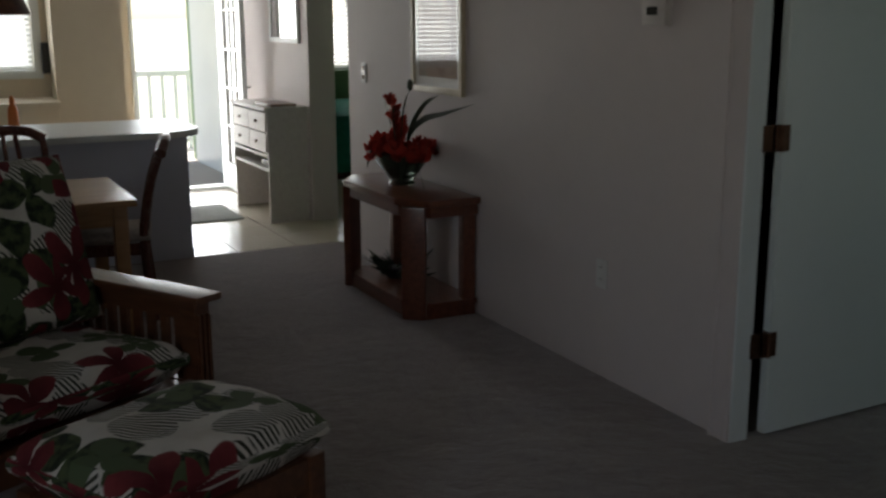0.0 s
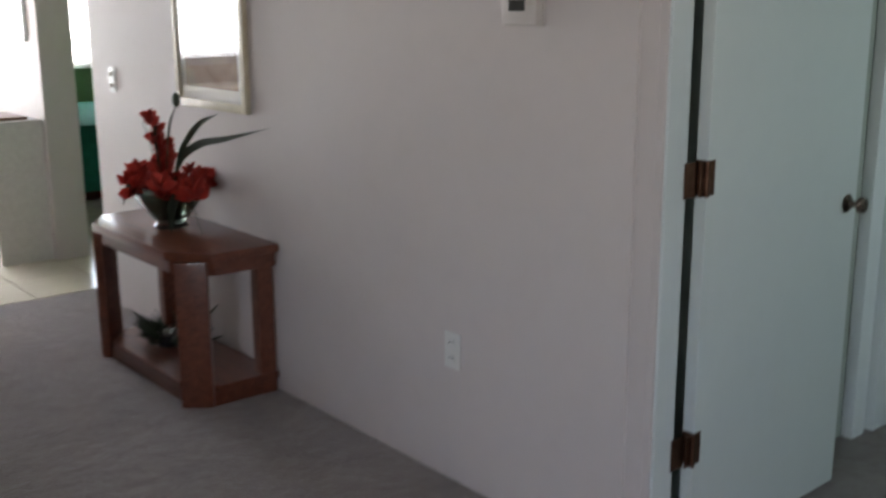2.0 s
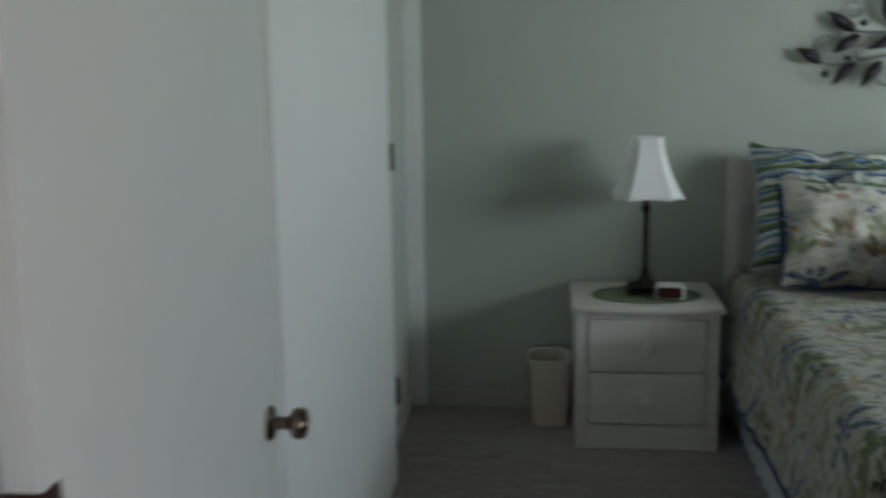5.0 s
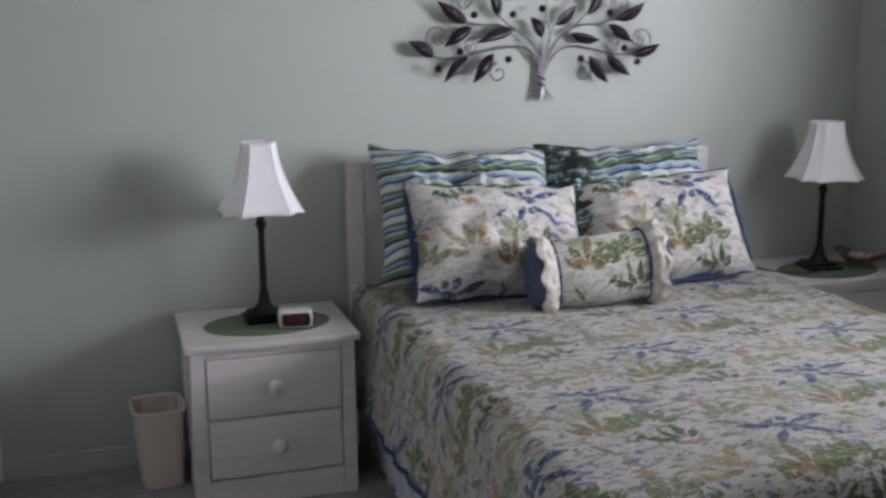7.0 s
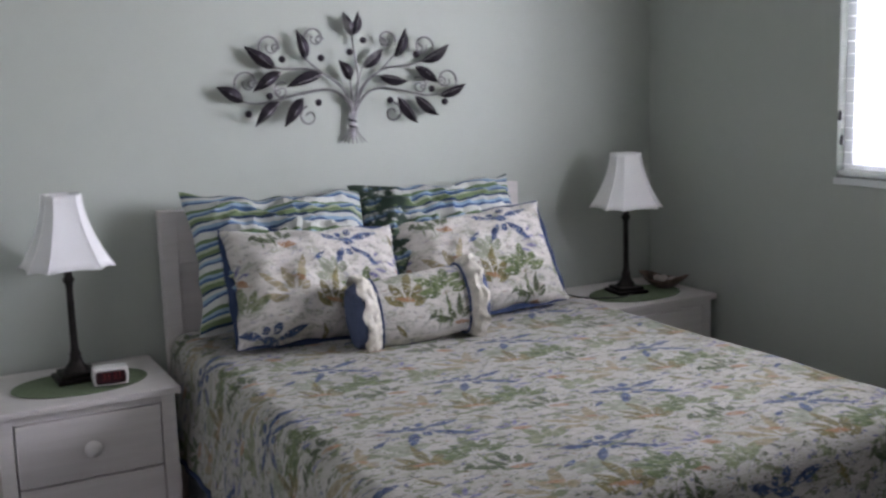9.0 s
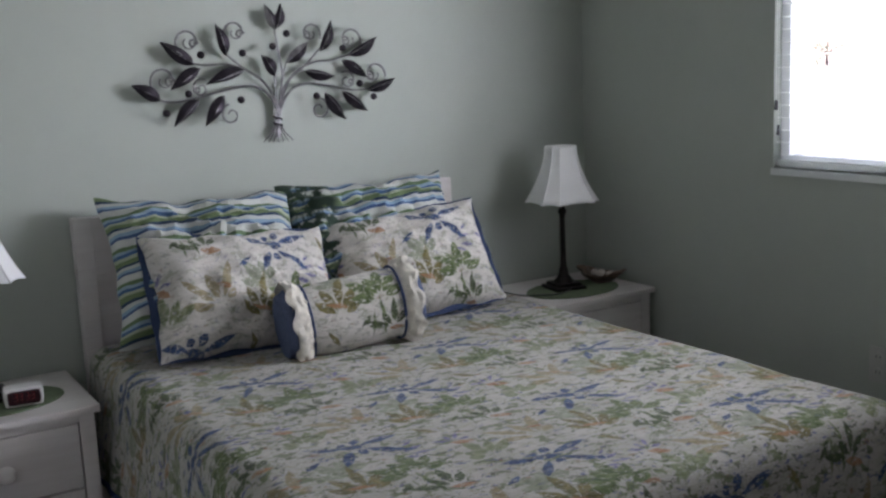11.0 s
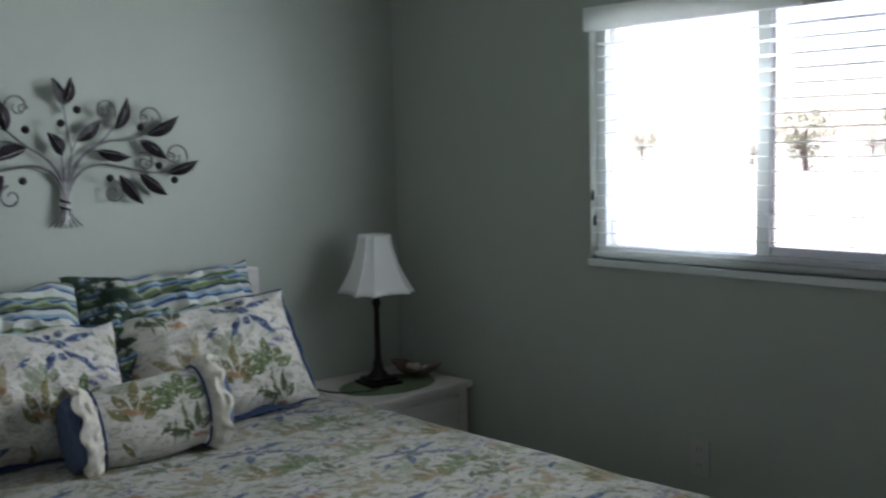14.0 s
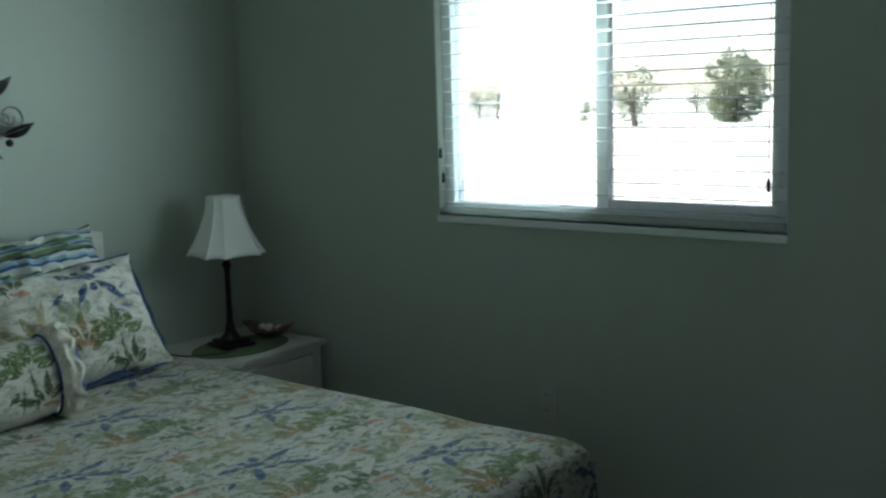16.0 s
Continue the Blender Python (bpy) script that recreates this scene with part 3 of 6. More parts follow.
wall("wall_south", [((-2.6, -2.62, 0), (XL + 0.055, -2.5, TOP))], M_SHELL, "plain off-white living room wall")
wall("wall_green_room", [((2.225, 6.06, 0), (5.6, 6.16, TOP)), ((5.6, 6.16, 0), (5.7, 11.12, TOP)), ((2.3, 11.0, 0), (3.55, 11.12, TOP)), ((4.6, 11.0, 0), (5.6, 11.12, TOP)), ((3.55, 11.0, 0), (4.6, 11.12, 0.93)), ((3.55, 11.0, 2.0), (4.6, 11.12, TOP))], M_TEALWALL, "green painted wall of the room beyond the hall")
wall("wall_outside", [((2.3, FAR + 0.12, -0.4), (2.42, 11.0, TOP))], M_TRIM, "white outer wall beside the patio")
solid("ceiling", B((-2.72, -2.62, TOP), (5.9, 11.12, TOP + 0.1)), M_CEIL, "plain white ceiling", "ceiling", "structure")
# the outer shell north of the bedroom closet
wall("wall_closet_back", [((XB, YC + 0.1, 0), (XB + 0.02, 6.06, TOP)), ((5.6, YC + 0.12, 0), (5.7, 6.06, TOP))], M_SHELL, "plain wall behind the closet")

# ---- bedroom doorway ----
bm = bmesh.new()
box(bm, (XL - 0.02, DOOR_HI + 0.008, 0), (XL, DOOR_HI + 0.10, DOOR_TOP + 0.08), 0.004)
box(bm, (XL - 0.02, DOOR_LO - 0.085, 0), (XL, DOOR_LO + 0.012, DOOR_TOP + 0.08), 0.004)
box(bm, (XL - 0.0195, DOOR_LO + 0.012, DOOR_TOP - 0.012), (XL, DOOR_HI + 0.008, DOOR_TOP + 0.078), 0.004)
box(bm, (XL - 0.029, DOOR_HI + 0.088, 0), (XL - 0.018, DOOR_HI + 0.1002, DOOR_TOP + 0.08), 0.003)
box(bm, (XL - 0.022, DOOR_HI + 0.03, 0), (XL - 0.018, DOOR_HI + 0.036, DOOR_TOP), 0.002)
solid("trim", bm, M_SHELL, "off-white casing around the bedroom doorway", "trim", "structure")
bm = bmesh.new()
box(bm, (XL - 0.012, DOOR_HI, 0.001), (XB - 0.043, DOOR_HI + 0.02, DOOR_TOP), 0.003)
box(bm, (XL - 0.012, DOOR_LO - 0.001, 0.001), (XB, DOOR_LO + 0.018, DOOR_TOP), 0.003)
box(bm, (XL - 0.012, DOOR_LO + 0.018, DOOR_TOP - 0.018), (XB, DOOR_HI, DOOR_TOP), 0.003)
solid("door_frame", bm, M_TRIM, "white painted door jamb of the bedroom", "door frame", "structure")


def flush_door(name, m, width, height, label):
    """A flush door along local x from its hinge edge at 0, its seen face at y = 0."""
    d = thing(name, m, label, "door")
    d["kind"] = "structure"
    part("leaf", B((0, 0, 0.012), (width, 0.036, height), 0.003), M_DOOR, d, smooth=True)
    return d


door = flush_door("door_1", pose(XB + 0.027, DOOR_HI - 0.012, 0, 0, 0, 1.6), 0.775, 2.03, "white flush bedroom door standing wide open")
knob = bmesh.new()
rotx = pose(0.72, 0, 0.922, 90, 0, 0) @ Matrix.Scale(0.88, 4)
lathe(knob, [(0.031, 0.0), (0.031, 0.004), (0.026, 0.009), (0.012, 0.011), (0.0105, 0.032), (0.016, 0.038), (0.026, 0.044), (0.028, 0.054), (0.025, 0.063), (0.014, 0.067)], 24)
bmesh.ops.transform(knob, matrix=rotx, verts=knob.verts)
part("door_knob", knob, M_KNOB, door, "antique brass door knob", True)
for hz in (0.348, 1.078):
    bm = bmesh.new()
    box(bm, (-0.004, -0.0005, hz - 0.045), (0.0005, 0.034, hz + 0.045), 0.001)
    box(bm, (-0.082, 0.0098, hz - 0.045), (-0.030, 0.0122, hz + 0.045), 0.0008)
    box(bm, (-0.034, -0.001, hz - 0.044), (-0.003, 0.004, hz + 0.044), 0.0008)
    lathe(bm, [(0.007, -0.045), (0.007, 0.045)], 12, (-0.011, -0.006, hz))
    h = part("hinge", bm, M_HINGE, door, "aged copper hinge")
    box(bm2 := bmesh.new(), (0.0, -0.0014, hz - 0.045), (0.030, 0.0002, hz + 0.045), 0.0006)
    part("hinge_leaf", bm2, M_HINGE, h)

# closet door on the north wall of the bedroom
c = flush_door("door_2", pose(3.49, 2.583, 0), 1.42, 2.03, "wide white flush closet door, closed")
for hz in (0.33, 1.14):
    bm = lathe(bmesh.new(), [(0.009, -0.045), (0.009, 0.045)], 10, (1.428, -0.004, hz))
    box(bm, (1.422, -0.002, hz - 0.045), (1.45, 0.004, hz + 0.045))
    part("hinge", bm, M_BLACK, c, "dark hinge")
bm = bmesh.new()
box(bm, (4.945, 2.60, 0), (5.02, YC, 2.12), 0.008)
box(bm, (3.39, 2.605, 0), (3.47, YC, 2.12), 0.005)
box(bm, (3.47, 2.592, 2.04), (4.945, YC, 2.12), 0.006)
solid("closet_trim", bm, M_TRIM, "white casing around the closet", "trim", "structure")
bm = bmesh.new()
box(bm, (XH - 0.02, YC - 0.07, 0.0), (XH, YC, TOP), 0.006)
solid("corner_trim", bm, M_TRIM, "white corner moulding in the bedroom", "trim", "structure")
bm = bmesh.new()
box(bm, (XH - 0.012, YW + 0.012, 0), (XH, YC - 0.075, 0.075), 0.004)
box(bm, (XB, YW, 0), (XH - 0.012, YW + 0.012, 0.075), 0.004)
box(bm, (5.025, YC - 0.012, 0), (XH - 0.022, YC, 0.075), 0.004)
solid("baseboard", bm, M_BASE, "low grey-white baseboard in the bedroom", "baseboard", "structure")


# ---- windows ----
def window(name, x0, x1, z0, z1, y, out, mid, label, glass=None):
    """A sliding window in a wall along x; out: -1 or 1, the outer side."""
    w = thing(name, pose(0, 0, 0), label, "window")
    w["kind"] = "structure"
    ya, yb = sorted((y + out * 0.035, y + out * 0.10))
    bm = bmesh.new()
    box(bm, (x0, ya, z0), (x0 + 0.04, yb, z1), 0.004)
    box(bm, (x1 - 0.04, ya, z0), (x1, yb, z1), 0.004)
    box(bm, (x0 + 0.04, ya, z0), (x1 - 0.04, yb, z0 + 0.045), 0.004)
    box(bm, (x0 + 0.04, ya, z1 - 0.045), (x1 - 0.04, yb, z1), 0.004)
    part("window_frame", bm, M_ALU, w)
    bm = bmesh.new()
    yc = (ya + yb) / 2
    box(bm, (mid - 0.022, yc - 0.02, z0 + 0.045), (mid + 0.022, yc + 0.02, z1 - 0.045), 0.003)
    part("meeting_stile", bm, M_ALU, w)
    for a, b in ((x0 + 0.04, mid - 0.022), (mid + 0.022, x1 - 0.04)):
        p = part("pane", B((a, yc - 0.003, z0 + 0.045), (b, yc + 0.003, z1 - 0.045)), glass or M_GLASS, w)
        p.visible_shadow = False
    bm = bmesh.new()
    for lo, hi in (((x0 + 0.042, z0 + 0.046), (mid - 0.024, z0 + 0.072)), ((x0 + 0.042, z1 - 0.072), (mid - 0.024, z1 - 0.046)), ((x0 + 0.042, z0 + 0.073), (x0 + 0.066, z1 - 0.073))):
        box(bm, (lo[0], yc - out * 0.004 - 0.012, lo[1]), (hi[0], yc - out * 0.004 + 0.012, hi[1]), 0.003)
    part("sliding_sash", bm, M_ALU, w)
    bm = bmesh.new()
    ys = sorted((y - out * 0.010, y + out * 0.035))
    box(bm, (x0 - 0.006, ys[0], z0 - 0.025), (x1 + 0.006, ys[1], z0), 0.004)
    part("window_sill", bm, M_TRIM, w)
    return w


window("window_1", WX0, WX1, WZ0, WZ1, YW, -1, 4.068, "white sliding bedroom window with pale sill", M_DIMGLASS)
window("window_2", KX0, KX1, KZ0, KZ1, FAR, 1, -0.2, "white sliding kitchen window")
window("window_3", 3.55, 4.6, 0.93, 2.0, 11.0, 1, 4.1, "white window of the green room")


def blind(name, x0, x1, z0, z1, y, pitch, tilt, label):
    b = thing(name, pose(0, 0, 0), label, "window blind")
    part("headrail", B((x0, y - 0.022, z1 - 0.045), (x1, y + 0.022, z1), 0.003), M_BLIND, b)
    part("bottom_rail", B((x0, y - 0.02, z0), (x1, y + 0.02, z0 + 0.018), 0.005), M_BLIND, b)
    n = int((z1 - 0.06 - z0 - 0.02) / pitch)
    slat = None
    for i in range(n):
        z = z0 + 0.035 + i * pitch
        if slat is None:
            bm = bmesh.new()
            sheet(bm, 1, 6, lambda u, v: ((x0 - x1) / 2 + u * (x1 - x0), (v - 0.5) * 0.036, 0.0025 * (1 - (2 * v - 1) ** 2)))
            bmesh.ops.solidify(bm, geom=bm.faces[:], thickness=0.0024)
            slat = part("slat", bm, M_BLIND, b, smooth=True)
        else:
            s = new("slat", slat.data)
            s.parent = b
            slat_ob = s
        (slat if i == 0 else slat_ob).matrix_basis = pose((x0 + x1) / 2, y, z, tilt + random.uniform(-2, 2), 0, 0)
    for f in (0.12, 0.5, 0.88):
        x = x0 + (x1 - x0) * f
        part("ladder_cord", tube(bmesh.new(), [(x, y - 0.013, z0 + 0.01), (x, y - 0.013, z1 - 0.03)], 0.0007, 5), M_BLIND, b)
    return b


bl = blind("window_blind", WX0 + 0.012, WX1 - 0.012, WZ0 + 0.01, WZ1 - 0.004, YW - 0.014, 0.043, 4, "white horizontal blind with open slats")
part("valance", B((WX0 - 0.004, YW + 0.004, 1.862), (WX1 + 0.002, YW + 0.032, 1.94), 0.004), M_BLIND, bl, "white blind valance")
for x, z in ((4.682, 1.303), (4.672, 1.217), (3.498, 1.222)):
    bm = tube(bmesh.new(), [(x, YW + 0.012, z + 0.02), (x, YW + 0.012, WZ1 - 0.04)], 0.0013, 5)
    c = part("pull_cord", bm, M_BLIND, bl)
    part("tassel", lathe(bmesh.new(), [(0.003, 0.02), (0.006, 0.012), (0.0075, -0.012), (0.004, -0.016)], 10, (x, YW + 0.012, z)), M_BLACK, c, "dark cord tassel", True)
blind("window_blind", KX0 + 0.012, KX1 - 0.012, KZ0 + 0.01, KZ1 - 0.004, FAR - 0.02, 0.042, -35, "white horizontal kitchen blind, half closed")
blind("window_blind", 3.57, 4.58, 0.95, 1.99, 10.985, 0.05, -30, "white horizontal blind in the green room")
bm = bmesh.new()
for x0, x1, z0, z1 in ((KX0 - 0.07, KX0, KZ0 - 0.07, KZ1 + 0.07), (KX1, KX1 + 0.07, KZ0 - 0.07, KZ1 + 0.07), (KX0, KX1, KZ1, KZ1 + 0.07), (KX0, KX1, KZ0 - 0.07, KZ0 - 0.013)):
    box(bm, (x0, FAR - 0.02, z0), (x1, FAR, z1), 0.004)
solid("window_trim", bm, M_TRIM, "pale casing around the kitchen window", "trim", "structure")


# ---- bedroom ----
def rounded_drop(s, half, r):
    """Place across a mattress and drop below its top, at s along the cloth."""
    a = abs(s)
    flat = half - r
    if a <= flat:
        return s, 0.0
    arc = r * math.pi / 2
    sg = 1 if s > 0 else -1
    if a <= flat + arc:
        q = (a - flat) / r
        return sg * (flat + r * math.sin(q)), r * (1 - math.cos(q))
    d = a - flat - arc
    return sg * (half + 0.035 * min(1, d / 0.3)), r + d


def bed():
    b = thing("bed", pose(0, 0, 0), "queen bed with white headboard and tropical-print quilt", "bed")
    y0, y1 = -0.185, 1.345
    # headboard: two posts, a rail, a framed panel
    hb = part("headboard", B((XH - 0.056, y0 + 0.13, 0.30), (XH - 0.036, y1 - 0.03, 0.88), 0.003), M_WHITEWOOD, b, "white wooden headboard")
    for ya, yb in ((y0 + 0.093, y0 + 0.153), (y1 - 0.045, y1 + 0.015)):
        part("post", B((XH - 0.075, ya, 0.0), (XH - 0.025, yb, 1.055), 0.006), M_WHITEWOOD, hb)
    part("top_rail", B((XH - 0.072, y0 + 0.153, 0.862), (XH - 0.024, y1 - 0.045, 1.053), 0.006), M_WHITEWOOD, hb)
    part("mattress", B((3.76, y0 + 0.03, 0.27), (XH - 0.09, y1 - 0.03, 0.60), 0.05), M_SKIRT, b, "white mattress", True)
    part("box_spring", B((3.78, y0 + 0.05, 0.12), (XH - 0.09, y1 - 0.05, 0.272), 0.02), M_SKIRT, b)
    for x in (3.85, 5.5):
        for y in (y0 + 0.12, y1 - 0.12):
            part("leg", B((x - 0.03, y - 0.03, 0), (x + 0.03, y + 0.03, 0.125), 0.004), M_MAHOG, b)

    # bed skirt with soft pleats
    def skirt(u, v):
        L1, L2 = 1.95, 1.53
        s = u * (2 * L1 + L2)
        z = 0.015 + v * 0.25
        w = 0.008 * math.sin(s * 55) * (1 - v)
        if s < L1:
            return (XH - 0.1 - s, y1 - 0.015 + w, z)
        if s < L1 + L2:
            return (XH - 0.1 - L1 - w - 0.01, y1 - 0.015 - (s - L1) * (y1 - y0 - 0.03) / L2, z)
        return (XH - 0.1 - L1 + (s - L1 - L2), y0 + 0.015 - w, z)
    part("bed_skirt", sheet(bmesh.new(), 420, 2, skirt), M_SKIRT, b, "white pleated bed skirt", True)

    # quilt, draped over both sides and the foot
    cy, half = (y0 + y1) / 2, (y1 - y0) / 2 + 0.012
    length, side = 1.955, half + 0.36

    def drape(u, v):
        su = (u - 0.5) * 2 * side
        y, dy = rounded_drop(su, half, 0.07)
        sv = v * (length + 0.36)
        x, dx = rounded_drop(sv, length, 0.07)
        d = max(dy, dx)
        if dy > 0 and dx > 0:
            d = (dy ** 3 + dx ** 3) ** (1 / 3)
        d = min(d, 0.37)
        p = Vector((XH - 0.085 - x, cy + y, 0.622 - d))
        k = noise.noise((sv * 3.1, su * 3.1, 0.4)) * 0.009 + noise.noise((sv * 9, su * 7, 2.0)) * 0.004
        fall = max(0.0, min(1.0, (d - 0.06) / 0.25))
        q = noise.noise((sv * 7, 5.0 if dy else su * 7, 1.0)) * 0.022 * fall
        p.z += k * (1 - fall)
        p.y += math.copysign(q, y) if dy else 0
        p.x -= q if dx else 0
        return p
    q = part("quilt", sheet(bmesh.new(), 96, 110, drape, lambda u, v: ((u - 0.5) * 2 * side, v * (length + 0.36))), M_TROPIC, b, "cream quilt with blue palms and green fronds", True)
    mod = q.modifiers.new("thick", "SOLIDIFY")
    mod.thickness, mod.offset = 0.012, -1

    part("hem", tube(bmesh.new(), [drape(0.998, i / 60) + Vector((0, 0.002, -0.004)) for i in range(56)], 0.009, 6), M_NAVY, q, "navy blue hem", True)
    part("hem", tube(bmesh.new(), [drape(0.002, i / 60) + Vector((0, -0.002, -0.004)) for i in range(56)], 0.009, 6), M_NAVY, q, "navy blue hem", True)
    return b


bed()


def pillow_mesh(w, h, t, seed, pinch=0.09, nu=48, nv=40, sag=0.0, crumple=1.0, origin=(0.0, 0.0)):
    """A stuffed pillow in the xz plane, its middle at the origin, front towards -y."""
    bm = bmesh.new()

    def side(sg):
        def place(u, v):
            a, c = 2 * u - 1, 2 * v - 1
            fat = max(0.0, (1 - abs(a) ** 3.2)) ** 0.55 * max(0.0, (1 - abs(c) ** 3.2)) ** 0.55
            x = a * w / 2 * (1 - pinch * (1 - abs(a)) - pinch * (1 - c * c) * abs(a) ** 3)
            z = c * h / 2 * (1 - pinch * (1 - a * a) * abs(c) ** 3)
            k = noise.noise((a * 2.3 + seed, c * 2.3, seed * 1.7)) * 0.030 + noise.noise((a * 5 + seed, c * 4, 3.0)) * 0.014 + (1 - abs(noise.noise((a * 3.5 + c * 2 + seed, c * 5 - a, 6.0)))) ** 4 * 0.010 * crumple - 0.006
            k += (noise.noise((a * 4 + seed, c * 9 + a * 3, 8.0)) * 0.028 + noise.noise((a * 11, c * 8 + seed, 5.0)) * 0.012) * (crumple - 0.6)
            edge = min(1 - abs(a), 1 - abs(c))
            crease = 0.006 * math.sin(a * 9 + seed) * math.exp(-edge * 9)
            z -= sag * (1 - abs(a)) * max(0, c) - (0.012 + 0.009 * (crumple - 1)) * noise.noise((a * 3 + seed, c, 9.0)) * abs(c) ** 2
            x += 0.010 * noise.noise((c * 3 + seed, a, 4.0)) * abs(a) ** 2
            return (x, sg * (t / 2 * fat + (k if edge > 0.001 else 0) * fat) + crease, z)
        return place
    for sg in (-1, 1):
        sheet(bm, nu, nv, side(sg), lambda u, v: ((u - 0.5) * w + origin[0], (v - 0.5) * h + origin[1]))
    return bm


def pillow(m, w, h, t, seed, material, label, border=0.0, sag=0.0, crumple=1.0):
    p = thing("pillow", m, label, "pillow", "pillows on the bed")
    part("cover", pillow_mesh(w, h, t, seed, sag=sag, crumple=crumple, origin=(0.0, 0.0) if border else (seed, seed * 0.6)), material, p, "", True)
    if border:
        bm = bmesh.new()
        W, H = w / 2 - 0.012, h / 2 - 0.012
        pts = [(-1, -1), (1, -1), (1, 1), (-1, 1)]
        inner, outer = [], []
        for i in range(4):
            a, c = pts[i], pts[(i + 1) % 4]
            for s in range(14):
                f = s / 14
                x, z = a[0] + (c[0] - a[0]) * f, a[1] + (c[1] - a[1]) * f
                wv = 0.006 * math.sin((i * 14 + s) * 1.7 + seed)
                inner.append(bm.verts.new((x * (W - 0.03), wv * 0.3, z * (H - 0.03))))
                outer.append(bm.verts.new((x * (W + border), wv, z * (H + border))))
        n = len(inner)
        for i in range(n):
            bm.faces.new((inner[i], inner[(i + 1) % n], outer[(i + 1) % n], outer[i]))
        bmesh.ops.solidify(bm, geom=bm.faces[:], thickness=0.006)
        part("flange", bm, M_NAVY, p, "navy blue flange", True)
    return p


# striped pillows against the headboard, printed shams before them
pillow(pose(5.485, 0.975, 0.878, -31, 3, -90), 0.68, 0.52, 0.20, 1.3, M_STRIPE, "blue and green striped pillow leaning on the headboard", 0, 0.015, 2.2)
pillow(pose(5.49, 0.335, 0.874, -31, 0, -91), 0.68, 0.52, 0.20, 4.1, M_STRIPE, "blue and green striped pillow leaning on the headboard", 0, 0.015, 2.2)
pillow(pose(5.345, 0.912, 0.80, -30, 4, -88), 0.645, 0.42, 0.22, 2.2, M_SHAM, "cream tropical-print sham with navy flange", 0.012)
pillow(pose(5.35, 0.287, 0.805, -31, -4, -96), 0.62, 0.41, 0.22, 7.4, M_SHAM, "cream tropical-print sham with navy flange", 0.012)


def bolster():
    b = thing("bolster_pillow", pose(5.085, 0.668, 0.738, 0, -5, -98), "small tropical-print bolster with cream ruffled ends", "pillow", "pillows on the bed")
    L, R = 0.30, 0.11

    def roll(u, v):
        a = 2 * math.pi * v
        x = (u - 0.5) * L
        r = R * (1 - 0.06 * (2 * u - 1) ** 2) + noise.noise((x * 9, math.cos(a) * 2, math.sin(a) * 2)) * 0.006
        return (x, r * math.cos(a) * 0.9, r * math.sin(a) * 1.05)
    part("cover", sheet(bmesh.new(), 20, 32, roll, lambda u, v: ((u - 0.5) * L + 0.06, (0.42 - v) * 2 * math.pi * R - 0.09)), M_SHAM, b, "", True)
    for sg in (-1, 1):
        def ruffle(u, v, sg=sg):
            a = 2 * math.pi * v
            r = R * (1.0 + 0.20 * math.sin(math.pi * u * 0.62)) + 0.004 * math.sin(a * 13 + sg) * u + 0.012 * noise.noise((u * 5, a * 4, sg))
            return (sg * (L / 2 + 0.058 * u + 0.008 * math.sin(a * 9) * u), r * math.cos(a) * 0.9, r * math.sin(a) * 1.05)
        part("ruffle", sheet(bmesh.new(), 6, 120, ruffle), M_RUFFLE, b, "cream ruffled collar", True)

        def end(u, v, sg=sg):
            a = 2 * math.pi * v
            r = R * (1.0 - 0.3 * u if u < 0.5 else 0.85 * math.cos((u - 0.5) * 3.1)) + 0.010 * noise.noise((a * 3, u * 3, sg)) * (u < 0.8)
            return (sg * (L / 2 + 0.05 + 0.026 * min(1, u * 2) + 0.006 * max(0, u - 0.5)), r * math.cos(a) * 0.9, r * math.sin(a) * 1.04)
        part("end_panel", sheet(bmesh.new(), 12, 48, end), M_ENDBLUE, b, "slate blue speckled end", True)
        ring = [(sg * L / 2, (R + 0.002) * math.cos(k * math.pi / 16) * 0.9, (R + 0.002) * math.sin(k * math.pi / 16) * 1.05) for k in range(33)]
        part("cord", tube(bmesh.new(), ring, 0.005, 6), M_NAVY, b, "navy cord piping", True)
    return b


bolster()


